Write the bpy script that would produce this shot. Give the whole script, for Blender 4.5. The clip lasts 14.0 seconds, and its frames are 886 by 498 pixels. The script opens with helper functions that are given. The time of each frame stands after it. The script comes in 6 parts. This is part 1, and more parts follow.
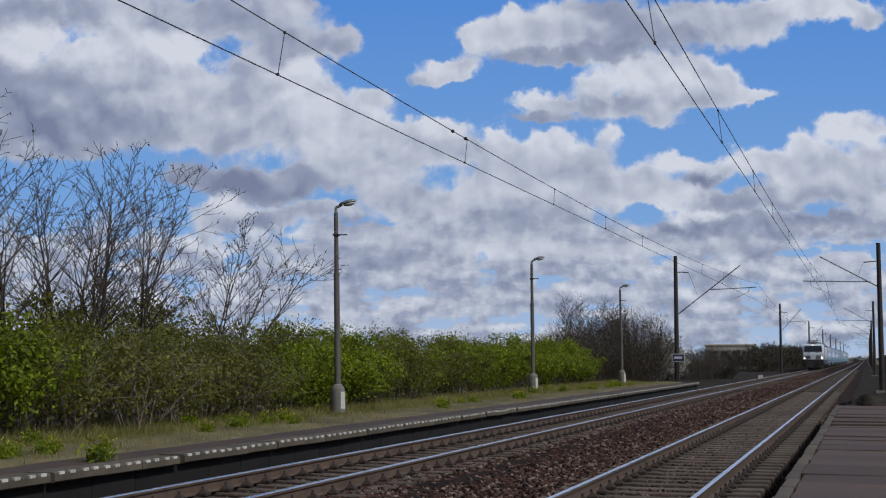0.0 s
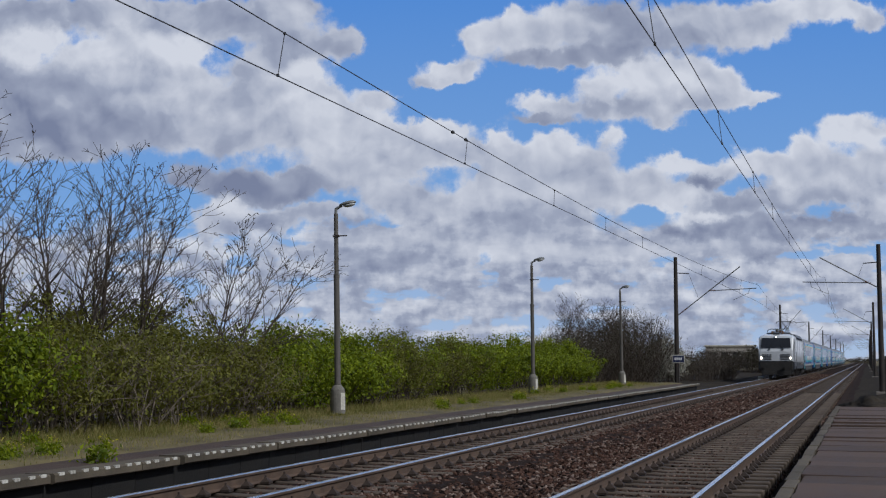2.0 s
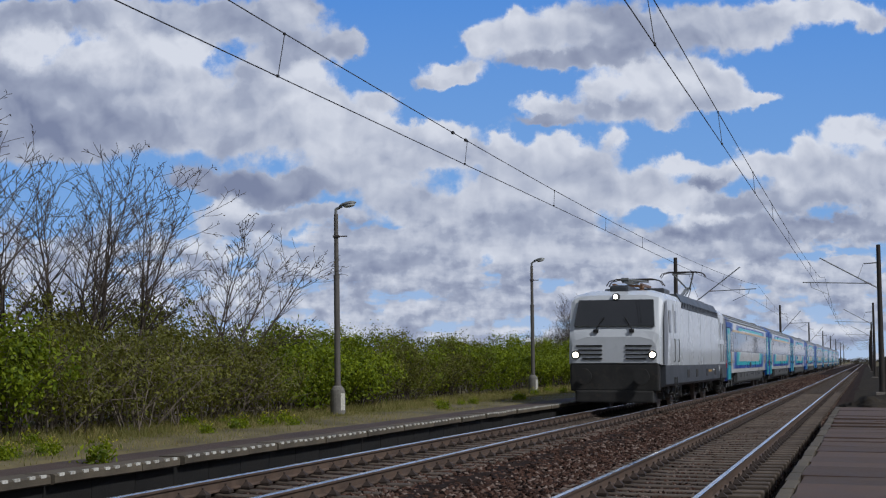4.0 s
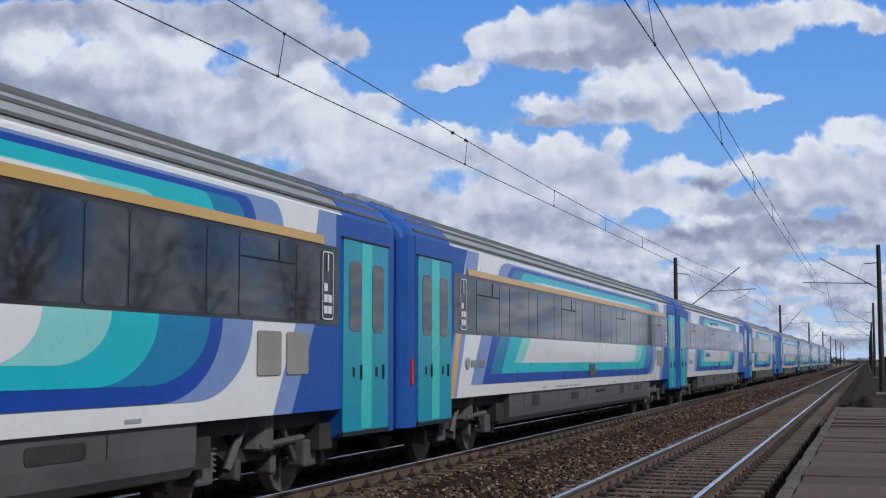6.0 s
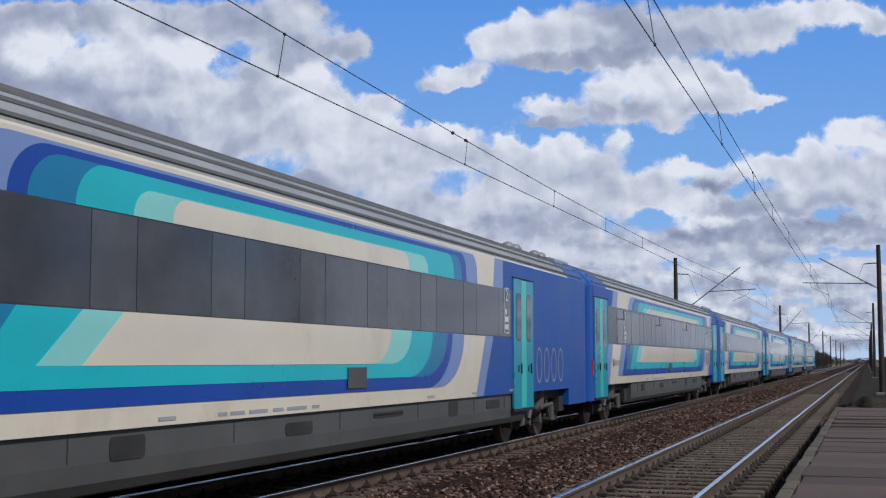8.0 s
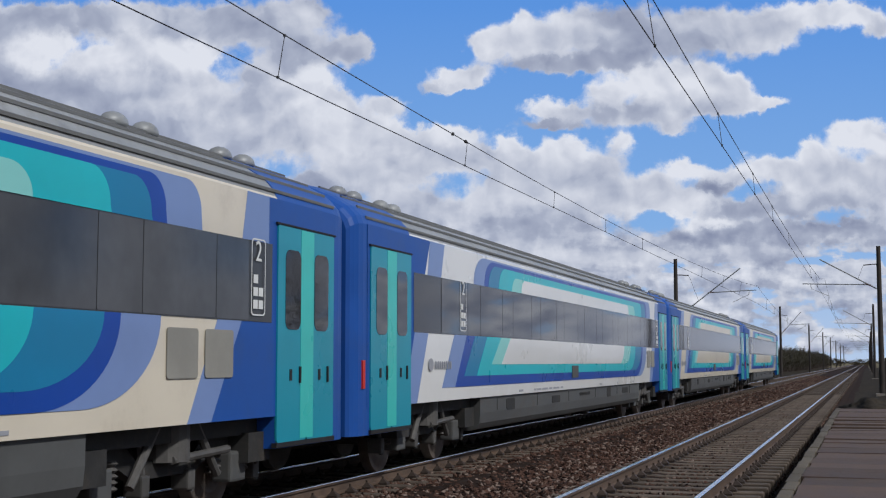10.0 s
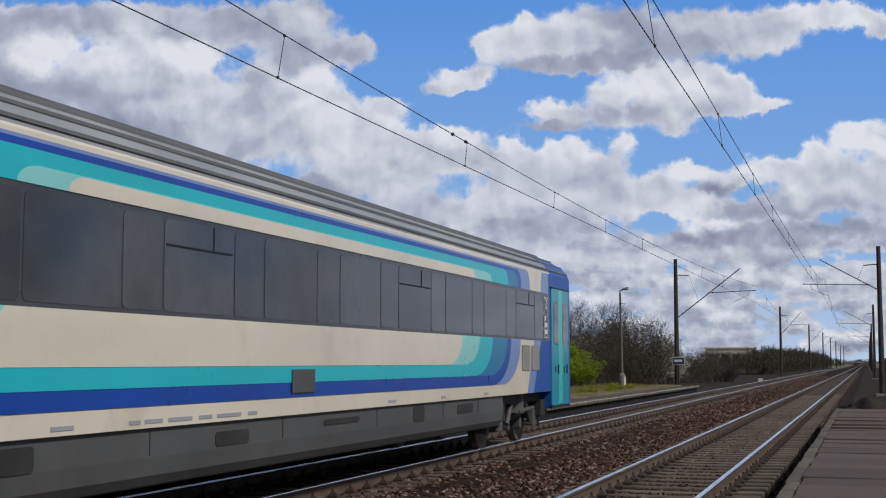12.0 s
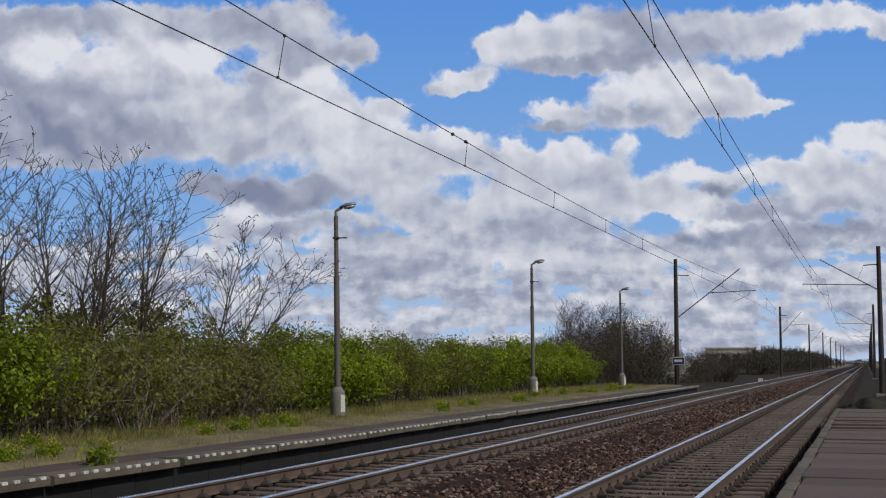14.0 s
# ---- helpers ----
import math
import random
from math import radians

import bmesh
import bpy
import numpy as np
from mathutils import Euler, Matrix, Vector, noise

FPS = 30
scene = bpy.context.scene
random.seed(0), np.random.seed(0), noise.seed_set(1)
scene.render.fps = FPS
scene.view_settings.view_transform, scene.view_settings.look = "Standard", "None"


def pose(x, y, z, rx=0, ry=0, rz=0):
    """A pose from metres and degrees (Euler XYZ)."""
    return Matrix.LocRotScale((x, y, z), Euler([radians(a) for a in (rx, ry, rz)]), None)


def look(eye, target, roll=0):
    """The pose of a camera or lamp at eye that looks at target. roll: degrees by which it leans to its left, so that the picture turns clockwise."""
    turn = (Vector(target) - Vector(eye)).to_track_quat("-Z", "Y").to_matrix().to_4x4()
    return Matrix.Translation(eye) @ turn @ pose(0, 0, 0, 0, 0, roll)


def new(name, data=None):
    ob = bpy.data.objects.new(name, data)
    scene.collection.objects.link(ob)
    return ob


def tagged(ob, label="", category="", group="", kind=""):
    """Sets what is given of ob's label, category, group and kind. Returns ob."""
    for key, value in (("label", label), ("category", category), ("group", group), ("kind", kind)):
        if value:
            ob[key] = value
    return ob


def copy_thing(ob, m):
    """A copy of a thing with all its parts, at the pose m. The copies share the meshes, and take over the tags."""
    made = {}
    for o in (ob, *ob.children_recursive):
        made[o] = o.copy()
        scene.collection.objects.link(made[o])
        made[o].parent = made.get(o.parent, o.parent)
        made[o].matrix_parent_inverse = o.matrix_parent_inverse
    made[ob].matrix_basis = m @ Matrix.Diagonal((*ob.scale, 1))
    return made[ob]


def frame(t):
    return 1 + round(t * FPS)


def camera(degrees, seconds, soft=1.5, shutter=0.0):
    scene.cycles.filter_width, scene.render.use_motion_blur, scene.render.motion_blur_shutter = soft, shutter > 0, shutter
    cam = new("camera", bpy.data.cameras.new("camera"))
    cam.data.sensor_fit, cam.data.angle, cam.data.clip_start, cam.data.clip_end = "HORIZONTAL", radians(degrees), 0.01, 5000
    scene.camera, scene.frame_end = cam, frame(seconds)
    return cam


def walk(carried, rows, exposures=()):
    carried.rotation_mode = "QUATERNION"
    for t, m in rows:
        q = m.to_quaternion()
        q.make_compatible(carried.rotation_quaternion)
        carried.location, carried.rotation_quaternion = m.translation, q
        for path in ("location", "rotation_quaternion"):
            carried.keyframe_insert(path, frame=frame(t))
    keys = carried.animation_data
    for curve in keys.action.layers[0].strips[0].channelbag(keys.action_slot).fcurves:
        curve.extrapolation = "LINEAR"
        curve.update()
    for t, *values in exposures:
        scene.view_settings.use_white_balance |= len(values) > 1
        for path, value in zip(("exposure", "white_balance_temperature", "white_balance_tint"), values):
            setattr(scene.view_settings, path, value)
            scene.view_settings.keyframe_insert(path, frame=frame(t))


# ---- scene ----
cam = camera(38.0, 14.0, soft=1.2, shutter=0.0)
EYE_Z = 1.53                      # above the rail heads, which lie at z = 0
TURN = 18.19                      # degrees left of the track


def tilt(deg):
    return pose(0, 0, EYE_Z, 90 + deg, 0, TURN)


walk(cam, [(0, tilt(4.885)), (1.0, tilt(4.91)), (3.0, tilt(4.945)), (5.5, tilt(4.955)), (8.0, tilt(4.965)),
           (10.5, tilt(5.02)), (12.0, tilt(5.022)), (14.0, tilt(5.022))],
     exposures=[(0, -0.56, 6050, 10), (3.0, -0.54, 6050, 10), (5.5, -0.36, 6050, 10), (8.0, -0.32, 6100, 10), (10.5, -0.36, 6250, 10), (12.0, -0.38, 6350, 10),
                (14.0, -0.4, 6350, 10)])

# ---- world and sun ----
SUN_EL, SUN_AZ = 43.0, 112.0      # the sun stands high, behind the camera's right shoulder


def vec(*a):
    return Vector(a)


class Nodes:
    """Short-hand for building node trees."""

    def __init__(self, tree):
        self.t = tree
        tree.nodes.clear()

    def add(self, kind, **sets):
        n = self.t.nodes.new(kind)
        for k, v in sets.items():
            if k == "operation":
                n.operation = v
            elif k == "data_type":
                n.data_type = v
            elif k == "blend_type":
                n.blend_type = v
            elif k == "sky_type":
                n.sky_type = v
            elif k == "noise_dimensions":
                n.noise_dimensions = v
            elif k == "feature":
                n.feature = v
            elif k == "interpolation_type":
                n.interpolation_type = v
        return n

    def put(self, node, slot, value):
        s = node.inputs[slot]
        if hasattr(value, "is_output"):
            self.t.links.new(value, s)
        else:
            s.default_value = value

    def math(self, op, a, b=None, c=None, clamp=False):
        n = self.add("ShaderNodeMath", operation=op)
        n.use_clamp = clamp
        for i, v in enumerate((a, b, c)):
            if v is not None:
                self.put(n, i, v)
        return n.outputs[0]

    def vmath(self, op, a, b=None, c=None, out=0):
        n = self.add("ShaderNodeVectorMath", operation=op)
        for i, v in enumerate((a, b, c)):
            if v is not None:
                self.put(n, i, v)
        return n.outputs["Value"] if op in ("DOT_PRODUCT", "LENGTH", "DISTANCE") else n.outputs[0]

    def noise(self, co, scale, detail=4, rough=0.55, distortion=0.0, color=False):
        n = self.add("ShaderNodeTexNoise")
        if co is not None:
            self.put(n, "Vector", co)
        self.put(n, "Scale", scale), self.put(n, "Detail", detail), self.put(n, "Roughness", rough)
        self.put(n, "Distortion", distortion)
        return n.outputs["Color" if color else "Fac"]

    def ramp(self, v, lo, hi, a=0.0, b=1.0, smooth=True):
        n = self.add("ShaderNodeMapRange", interpolation_type="SMOOTHSTEP" if smooth else "LINEAR")
        for i, x in enumerate((v, lo, hi, a, b)):
            self.put(n, i, x)
        return n.outputs[0]

    def mix(self, f, a, b, kind="MIX"):
        n = self.add("ShaderNodeMix", data_type="RGBA", blend_type=kind)
        self.put(n, 0, f), self.put(n, 6, a), self.put(n, 7, b)
        return n.outputs[2]


def rgb(r, g, b):
    """A linear colour from 0-255 display values."""
    return tuple(((c / 255 + 0.055) / 1.055) ** 2.4 if c > 10 else c / 255 / 12.92 for c in (r, g, b)) + (1.0,)


world = bpy.data.worlds.new("sky")
scene.world = world
world.use_nodes = True
w = Nodes(world.node_tree)
sky = w.add("ShaderNodeTexSky", sky_type="NISHITA")
sky.sun_disc = False
sky.sun_elevation, sky.sun_rotation = radians(SUN_EL), radians(SUN_AZ)
sky.air_density, sky.dust_density, sky.ozone_density = 1.0, 1.5, 1.5
gco = w.add("ShaderNodeTexCoord").outputs["Generated"]
puff_co = w.vmath("MULTIPLY", gco, (1.0, 1.0, 1.9))
cover = w.ramp(w.noise(puff_co, 3.4, 7, 0.58), 0.40, 0.56)
shade = w.ramp(w.noise(puff_co, 5.5, 5, 0.55), 0.3, 0.7)
puff = w.mix(shade, (4.2, 4.7, 5.8, 1), (9.5, 9.8, 10.4, 1))
tone = w.mix(cover, sky.outputs[0], puff)
bg = w.add("ShaderNodeBackground")
w.put(bg, 0, tone), w.put(bg, 1, 0.048)
wo = w.add("ShaderNodeOutputWorld")
w.put(wo, 0, bg.outputs[0])

sun = new("sun", bpy.data.lights.new("sun", "SUN"))
sun.data.energy, sun.data.angle, sun.data.color = 3.1, radians(3.0), (1.0, 0.965, 0.91)
_a, _e = radians(SUN_AZ), radians(SUN_EL)
sun.matrix_world = look((math.sin(_a) * math.cos(_e) * 50, math.cos(_a) * math.cos(_e) * 50, math.sin(_e) * 50), (0, 0, 0))

# ---- materials ----


def material(name, base, rough=0.6, metal=0.0, vary=0.25, scale=3.0, fine=40.0, bump=0.3, dirt=None, dirt_amt=0.3,
             emit=None, power=0.0, spec=0.5, piece=0.0, coat=0.0, ior=1.45):
    """A surface: base colour, broad and fine variation, stains, relief and a little change from piece to piece."""
    m = bpy.data.materials.new(name)
    m.use_nodes = True
    n = Nodes(m.node_tree)
    out = n.add("ShaderNodeOutputMaterial")
    b = n.add("ShaderNodeBsdfPrincipled")
    n.put(out, 0, b.outputs[0])
    co = n.add("ShaderNodeTexCoord").outputs["Object"]
    broad = n.noise(co, scale, 4, 0.6)
    grain = n.noise(co, fine, 3, 0.6)
    col = n.mix(n.ramp(broad, 0.3, 0.7), tuple(c * (1 - vary) for c in base[:3]) + (1,), tuple(min(1, c * (1 + vary)) for c in base[:3]) + (1,))
    col = n.mix(n.ramp(grain, 0.25, 0.75, 0, vary * 0.8), col, tuple(c * 0.55 for c in base[:3]) + (1,))
    if dirt:
        stain = n.ramp(n.noise(co, scale * 2.3, 7, 0.7), 0.5, 0.72, 0, dirt_amt)
        col = n.mix(stain, col, tuple(dirt[:3]) + (1,))
    if piece:
        r = n.add("ShaderNodeObjectInfo").outputs["Random"]
        col = n.mix(1.0, col, n.mix(r, (1 - piece, 1 - piece, 1 - piece, 1), (1 + piece, 1 + piece * 0.95, 1 + piece * 0.9, 1)), "MULTIPLY")
    n.put(b, "Base Color", col)
    n.put(b, "Roughness", n.ramp(broad, 0.2, 0.8, max(0.02, rough * 0.82), min(1, rough * 1.15)))
    n.put(b, "Metallic", metal)
    n.put(b, "Specular IOR Level", spec), n.put(b, "IOR", ior)
    n.put(b, "Coat Weight", coat), n.put(b, "Coat Roughness", 0.08)
    if bump:
        bp = n.add("ShaderNodeBump")
        n.put(bp, "Strength", bump), n.put(bp, "Distance", 0.01), n.put(bp, "Height", grain)
        n.put(b, "Normal", bp.outputs[0])
    if emit:
        n.put(b, "Emission Color", emit), n.put(b, "Emission Strength", power)
    return m


def leaf_material(name, a, b_, trans=0.35):
    m = bpy.data.materials.new(name)
    m.use_nodes = True
    n = Nodes(m.node_tree)
    out = n.add("ShaderNodeOutputMaterial")
    p = n.add("ShaderNodeBsdfPrincipled")
    tl = n.add("ShaderNodeBsdfTranslucent")
    mx = n.add("ShaderNodeMixShader")
    isl = n.add("ShaderNodeNewGeometry").outputs["Random Per Island"]
    co = n.add("ShaderNodeTexCoord").outputs["Object"]
    col = n.mix(isl, a, b_)
    col = n.mix(n.ramp(n.noise(co, 1.1, 3), 0.35, 0.65, 0, 0.6), col, tuple(c * 0.55 for c in a[:3]) + (1,))
    n.put(p, "Base Color", col), n.put(p, "Roughness", 0.6), n.put(p, "Specular IOR Level", 0.25)
    n.put(tl, "Color", n.mix(0.5, col, (b_[0] * 1.3, b_[1] * 1.2, b_[2] * 0.6, 1)))
    n.put(mx, 0, trans), n.put(mx, 1, p.outputs[0]), n.put(mx, 2, tl.outputs[0]), n.put(out, 0, mx.outputs[0])
    return m


M = {}
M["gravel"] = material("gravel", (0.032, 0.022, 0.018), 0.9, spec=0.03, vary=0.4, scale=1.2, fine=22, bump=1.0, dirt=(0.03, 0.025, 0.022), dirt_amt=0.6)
M["stone"] = material("stone", (0.23, 0.165, 0.145), 0.85, vary=0.3, scale=5, fine=60, bump=0.4)
M["concrete"] = material("concrete", (0.30, 0.27, 0.24), 0.85, vary=0.2, scale=2.0, fine=50, bump=0.5, dirt=(0.1, 0.085, 0.07), dirt_amt=0.6, piece=0.15)
M["sleeper"] = material("sleeper", (0.135, 0.108, 0.088), 0.85, spec=0.15, vary=0.25, scale=3, fine=60, bump=0.5, dirt=(0.1, 0.075, 0.055), dirt_amt=0.7, piece=0.2)
# near-black: the shade below both platform edges is put into this colour
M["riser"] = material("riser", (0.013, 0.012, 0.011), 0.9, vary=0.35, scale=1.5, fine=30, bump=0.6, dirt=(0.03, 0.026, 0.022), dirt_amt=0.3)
M["slab"] = material("slab", (0.10, 0.066, 0.051), 0.8, vary=0.22, scale=1.4, fine=45, bump=0.5, dirt=(0.06, 0.046, 0.04), dirt_amt=0.6, piece=0.2)
M["asphalt"] = material("asphalt", (0.075, 0.05, 0.041), 0.9, vary=0.25, scale=0.8, fine=60, bump=0.6, dirt=(0.13, 0.11, 0.08), dirt_amt=0.4)
M["paint_white"] = material("paint_white", (0.66, 0.64, 0.58), 0.7, vary=0.15, scale=9, fine=60, bump=0.3, dirt=(0.2, 0.16, 0.11), dirt_amt=0.85)
M["edge_conc"] = material("edge_conc", (0.115, 0.095, 0.068), 0.85, vary=0.25, scale=4, fine=50, bump=0.5, dirt=(0.07, 0.06, 0.05), dirt_amt=0.6, piece=0.2)
M["rail_side"] = material("rail_side", (0.115, 0.077, 0.055), 0.75, vary=0.25, scale=4, fine=60, bump=0.4, dirt=(0.07, 0.04, 0.03), dirt_amt=0.5)
M["rail_head"] = material("rail_head", (0.72, 0.73, 0.76), 0.22, 1.0, vary=0.08, scale=2, fine=80, bump=0.05)
M["clip"] = material("clip", (0.05, 0.035, 0.028), 0.8, vary=0.3, scale=8, fine=60, bump=0.3)
M["earth"] = material("earth", (0.15, 0.122, 0.055), 0.95, vary=0.35, scale=0.6, fine=18, bump=0.8, dirt=(0.24, 0.2, 0.11), dirt_amt=0.7)
M["soil"] = material("soil", (0.045, 0.038, 0.03), 0.95, spec=0.03, vary=0.4, scale=0.9, fine=20, bump=0.8)
M["steel_mast"] = material("steel_mast", (0.05, 0.043, 0.04), 0.7, 0.2, vary=0.2, scale=2, fine=30, bump=0.2, dirt=(0.12, 0.06, 0.035), dirt_amt=0.4)
M["steel_grey"] = material("steel_grey", (0.26, 0.27, 0.27), 0.5, 0.5, vary=0.12, scale=3, fine=40, bump=0.1)
M["lamp_pole"] = material("lamp_pole", (0.13, 0.12, 0.11), 0.75, vary=0.18, scale=3, fine=50, bump=0.3, dirt=(0.09, 0.08, 0.07), dirt_amt=0.5)
M["lamp_base"] = material("lamp_base", (0.2, 0.19, 0.17), 0.85, vary=0.2, scale=5, fine=50, bump=0.5, dirt=(0.1, 0.09, 0.08), dirt_amt=0.6)
M["lamp_glass"] = material("lamp_glass", (0.55, 0.57, 0.58), 0.25, vary=0.1, bump=0)
M["wire"] = material("wire", (0.07, 0.07, 0.075), 0.6, 0.4, vary=0.1, bump=0)
M["bark"] = material("bark", (0.085, 0.067, 0.055), 0.9, vary=0.3, scale=6, fine=60, bump=0.5)
M["bark_pale"] = material("bark_pale", (0.21, 0.175, 0.14), 0.9, vary=0.3, scale=6, fine=60, bump=0.5)
M["leaf"] = leaf_material("leaf", (0.06, 0.105, 0.006, 1), (0.33, 0.40, 0.018, 1))
M["leaf_olive"] = leaf_material("leaf_olive", (0.09, 0.10, 0.022, 1), (0.27, 0.27, 0.055, 1))
M["leaf_brown"] = leaf_material("leaf_brown", (0.08, 0.06, 0.035, 1), (0.14, 0.105, 0.06, 1), 0.2)
M["leaf_dark"] = leaf_material("leaf_dark", (0.045, 0.042, 0.03, 1), (0.085, 0.075, 0.05, 1), 0.2)
M["blossom"] = leaf_material("blossom", (0.30, 0.29, 0.26, 1), (0.45, 0.44, 0.40, 1), 0.3)
M["flower"] = leaf_material("flower", (0.55, 0.5, 0.04, 1), (0.7, 0.65, 0.08, 1), 0.3)
M["grass"] = leaf_material("grass", (0.13, 0.17, 0.03, 1), (0.46, 0.37, 0.17, 1), 0.3)
M["plaster"] = material("plaster", (0.5, 0.46, 0.42), 0.85, vary=0.1, scale=0.3, fine=10, bump=0.1)
M["sign_blue"] = material("sign_blue", (0.02, 0.03, 0.09), 0.45, vary=0.1, bump=0.05)
# rolling stock
M["white"] = material("white", (0.80, 0.80, 0.80), 0.3, vary=0.03, scale=0.5, fine=8, bump=0.02, dirt=(0.5, 0.48, 0.45), dirt_amt=0.15, coat=0.5)
M["cream"] = material("cream", (0.74, 0.67, 0.55), 0.35, vary=0.05, scale=0.5, fine=8, bump=0.02, dirt=(0.45, 0.38, 0.3), dirt_amt=0.3, coat=0.4)
M["blue"] = material("blue", (0.010, 0.065, 0.38), 0.3, vary=0.08, scale=0.6, fine=8, bump=0.02, coat=0.1, spec=0.3)
M["navy"] = material("navy", (0.012, 0.02, 0.12), 0.3, vary=0.08, scale=0.6, fine=8, bump=0.02, coat=0.1, spec=0.3)
M["bluegrey"] = material("bluegrey", (0.20, 0.29, 0.56), 0.32, vary=0.05, scale=0.6, fine=8, bump=0.02, coat=0.1, spec=0.3)
M["teal_dark"] = material("teal_dark", (0.012, 0.21, 0.42), 0.3, vary=0.05, scale=0.6, fine=8, bump=0.02, coat=0.1, spec=0.3)
M["teal"] = material("teal", (0.02, 0.49, 0.58), 0.3, vary=0.05, scale=0.6, fine=8, bump=0.02, coat=0.1, spec=0.3)
M["mint"] = material("mint", (0.27, 0.67, 0.65), 0.3, vary=0.05, scale=0.6, fine=8, bump=0.02, coat=0.1, spec=0.3)
M["yellow"] = material("yellow", (0.62, 0.38, 0.10), 0.35, vary=0.06, scale=0.6, fine=8, bump=0.02, coat=0.4)
M["red"] = material("red", (0.6, 0.03, 0.02), 0.35, vary=0.05, bump=0.02)
M["roof_grey"] = material("roof_grey", (0.33, 0.345, 0.36), 0.5, 0.1, vary=0.12, scale=0.7, fine=10, bump=0.05, dirt=(0.13, 0.125, 0.12), dirt_amt=0.4)
M["skirt"] = material("skirt", (0.088, 0.09, 0.09), 0.6, vary=0.15, scale=0.9, fine=12, bump=0.05, dirt=(0.09, 0.07, 0.055), dirt_amt=0.5)
M["underframe"] = material("underframe", (0.035, 0.034, 0.033), 0.75, vary=0.3, scale=2, fine=20, bump=0.2, dirt=(0.09, 0.07, 0.05), dirt_amt=0.4)
M["wheel_steel"] = material("wheel_steel", (0.16, 0.13, 0.11), 0.55, 0.5, vary=0.2, scale=4, fine=30, bump=0.2)
M["rubber"] = material("rubber", (0.018, 0.018, 0.02), 0.7, vary=0.2, bump=0.1)
M["glass_dark"] = material("glass_dark", (0.02, 0.021, 0.024), 0.04, vary=0.05, scale=1, fine=4, bump=0.0, spec=0.5, ior=1.8, piece=0.25)
M["band"] = material("band", (0.025, 0.026, 0.03), 0.08, vary=0.08, scale=1, fine=6, bump=0.0, spec=0.5)
M["film_grey"] = material("film_grey", (0.055, 0.058, 0.064), 0.25, vary=0.2, scale=0.9, fine=6, bump=0.0)
M["loco_white"] = material("loco_white", (0.66, 0.69, 0.73), 0.28, vary=0.03, scale=0.5, fine=8, bump=0.02, dirt=(0.5, 0.5, 0.5), dirt_amt=0.15, coat=0.5)
M["loco_grey"] = material("loco_grey", (0.055, 0.06, 0.07), 0.45, vary=0.1, scale=1, fine=12, bump=0.05)
M["head_light"] = material("head_light", (0.9, 0.88, 0.8), 0.2, vary=0.02, bump=0, emit=(1.0, 0.86, 0.62, 1), power=14)
M["copper"] = material("copper", (0.30, 0.17, 0.10), 0.5, 0.6, vary=0.2, bump=0.1)
M["insulator"] = material("insulator", (0.16, 0.05, 0.035), 0.25, vary=0.1, bump=0)

# ---- building helpers ----


def mesh_of(name, bm, mat, smooth=False):
    me = bpy.data.meshes.new(name)
    bm.to_mesh(me)
    bm.free()
    if mat:
        me.materials.append(mat)
    if smooth:
        for p in me.polygons:
            p.use_smooth = True
    return me


def part(name, bm, mat, parent=None, label="", smooth=False):
    ob = new(name, mesh_of(name, bm, mat, smooth))
    if parent is not None:
        ob.parent = parent
    if label:
        ob["label"] = label
    return ob


def split_part(name, bm, mat, parent=None, label=""):
    """Each separate piece of bm becomes a part of its own."""
    left = set(bm.verts)
    groups = []
    while left:
        todo, seen = [left.pop()], []
        while todo:
            v = todo.pop()
            seen.append(v)
            for e in v.link_edges:
                o = e.other_vert(v)
                if o in left:
                    left.discard(o)
                    todo.append(o)
        groups.append(seen)
    groups.sort(key=lambda g: tuple(round(c, 4) for c in min(tuple(v.co) for v in g)))
    for g in groups:
        index = {v: i for i, v in enumerate(g)}
        fs = {f for v in g for f in v.link_faces}
        me = bpy.data.meshes.new(name)
        me.from_pydata([tuple(v.co) for v in g], [], sorted(tuple(index[v] for v in f.verts) for f in fs))
        me.materials.append(mat)
        ob = link(name, me, parent)
        if label:
            ob["label"] = label
    bm.free()


def link(name, me, parent=None, m=None):
    ob = new(name, me)
    if parent is not None:
        ob.parent = parent
    if m is not None:
        ob.matrix_basis = m
    return ob


def box(bm, x0, x1, y0, y1, z0, z1, bevel=0.0):
    vs = [bm.verts.new((x, y, z)) for z in (z0, z1) for y in (y0, y1) for x in (x0, x1)]
    fs = [bm.faces.new([vs[i] for i in q]) for q in ((0, 2, 3, 1), (4, 5, 7, 6), (0, 1, 5, 4), (2, 6, 7, 3), (0, 4, 6, 2), (1, 3, 7, 5))]
    if bevel:
        es = list({e for f in fs for e in f.edges})
        bmesh.ops.bevel(bm, geom=es, offset=bevel, segments=2, affect="EDGES", profile=0.6)
    return bm


def tube(bm, a, b, r0, r1=None, n=8, caps=True):
    a, b = Vector(a), Vector(b)
    r1 = r0 if r1 is None else r1
    d = b - a
    if d.length < 1e-6:
        return bm
    q = d.to_track_quat("Z", "Y").to_matrix()
    u, v = q.col[0], q.col[1]
    ring = [(u * math.cos(2 * math.pi * i / n) + v * math.sin(2 * math.pi * i / n)) for i in range(n)]
    A = [bm.verts.new(a + p * r0) for p in ring]
    B = [bm.verts.new(b + p * r1) for p in ring]
    for i in range(n):
        bm.faces.new((A[i], A[(i + 1) % n], B[(i + 1) % n], B[i]))
    if caps:
        bm.faces.new(A[::-1])
        bm.faces.new(B)
    return bm


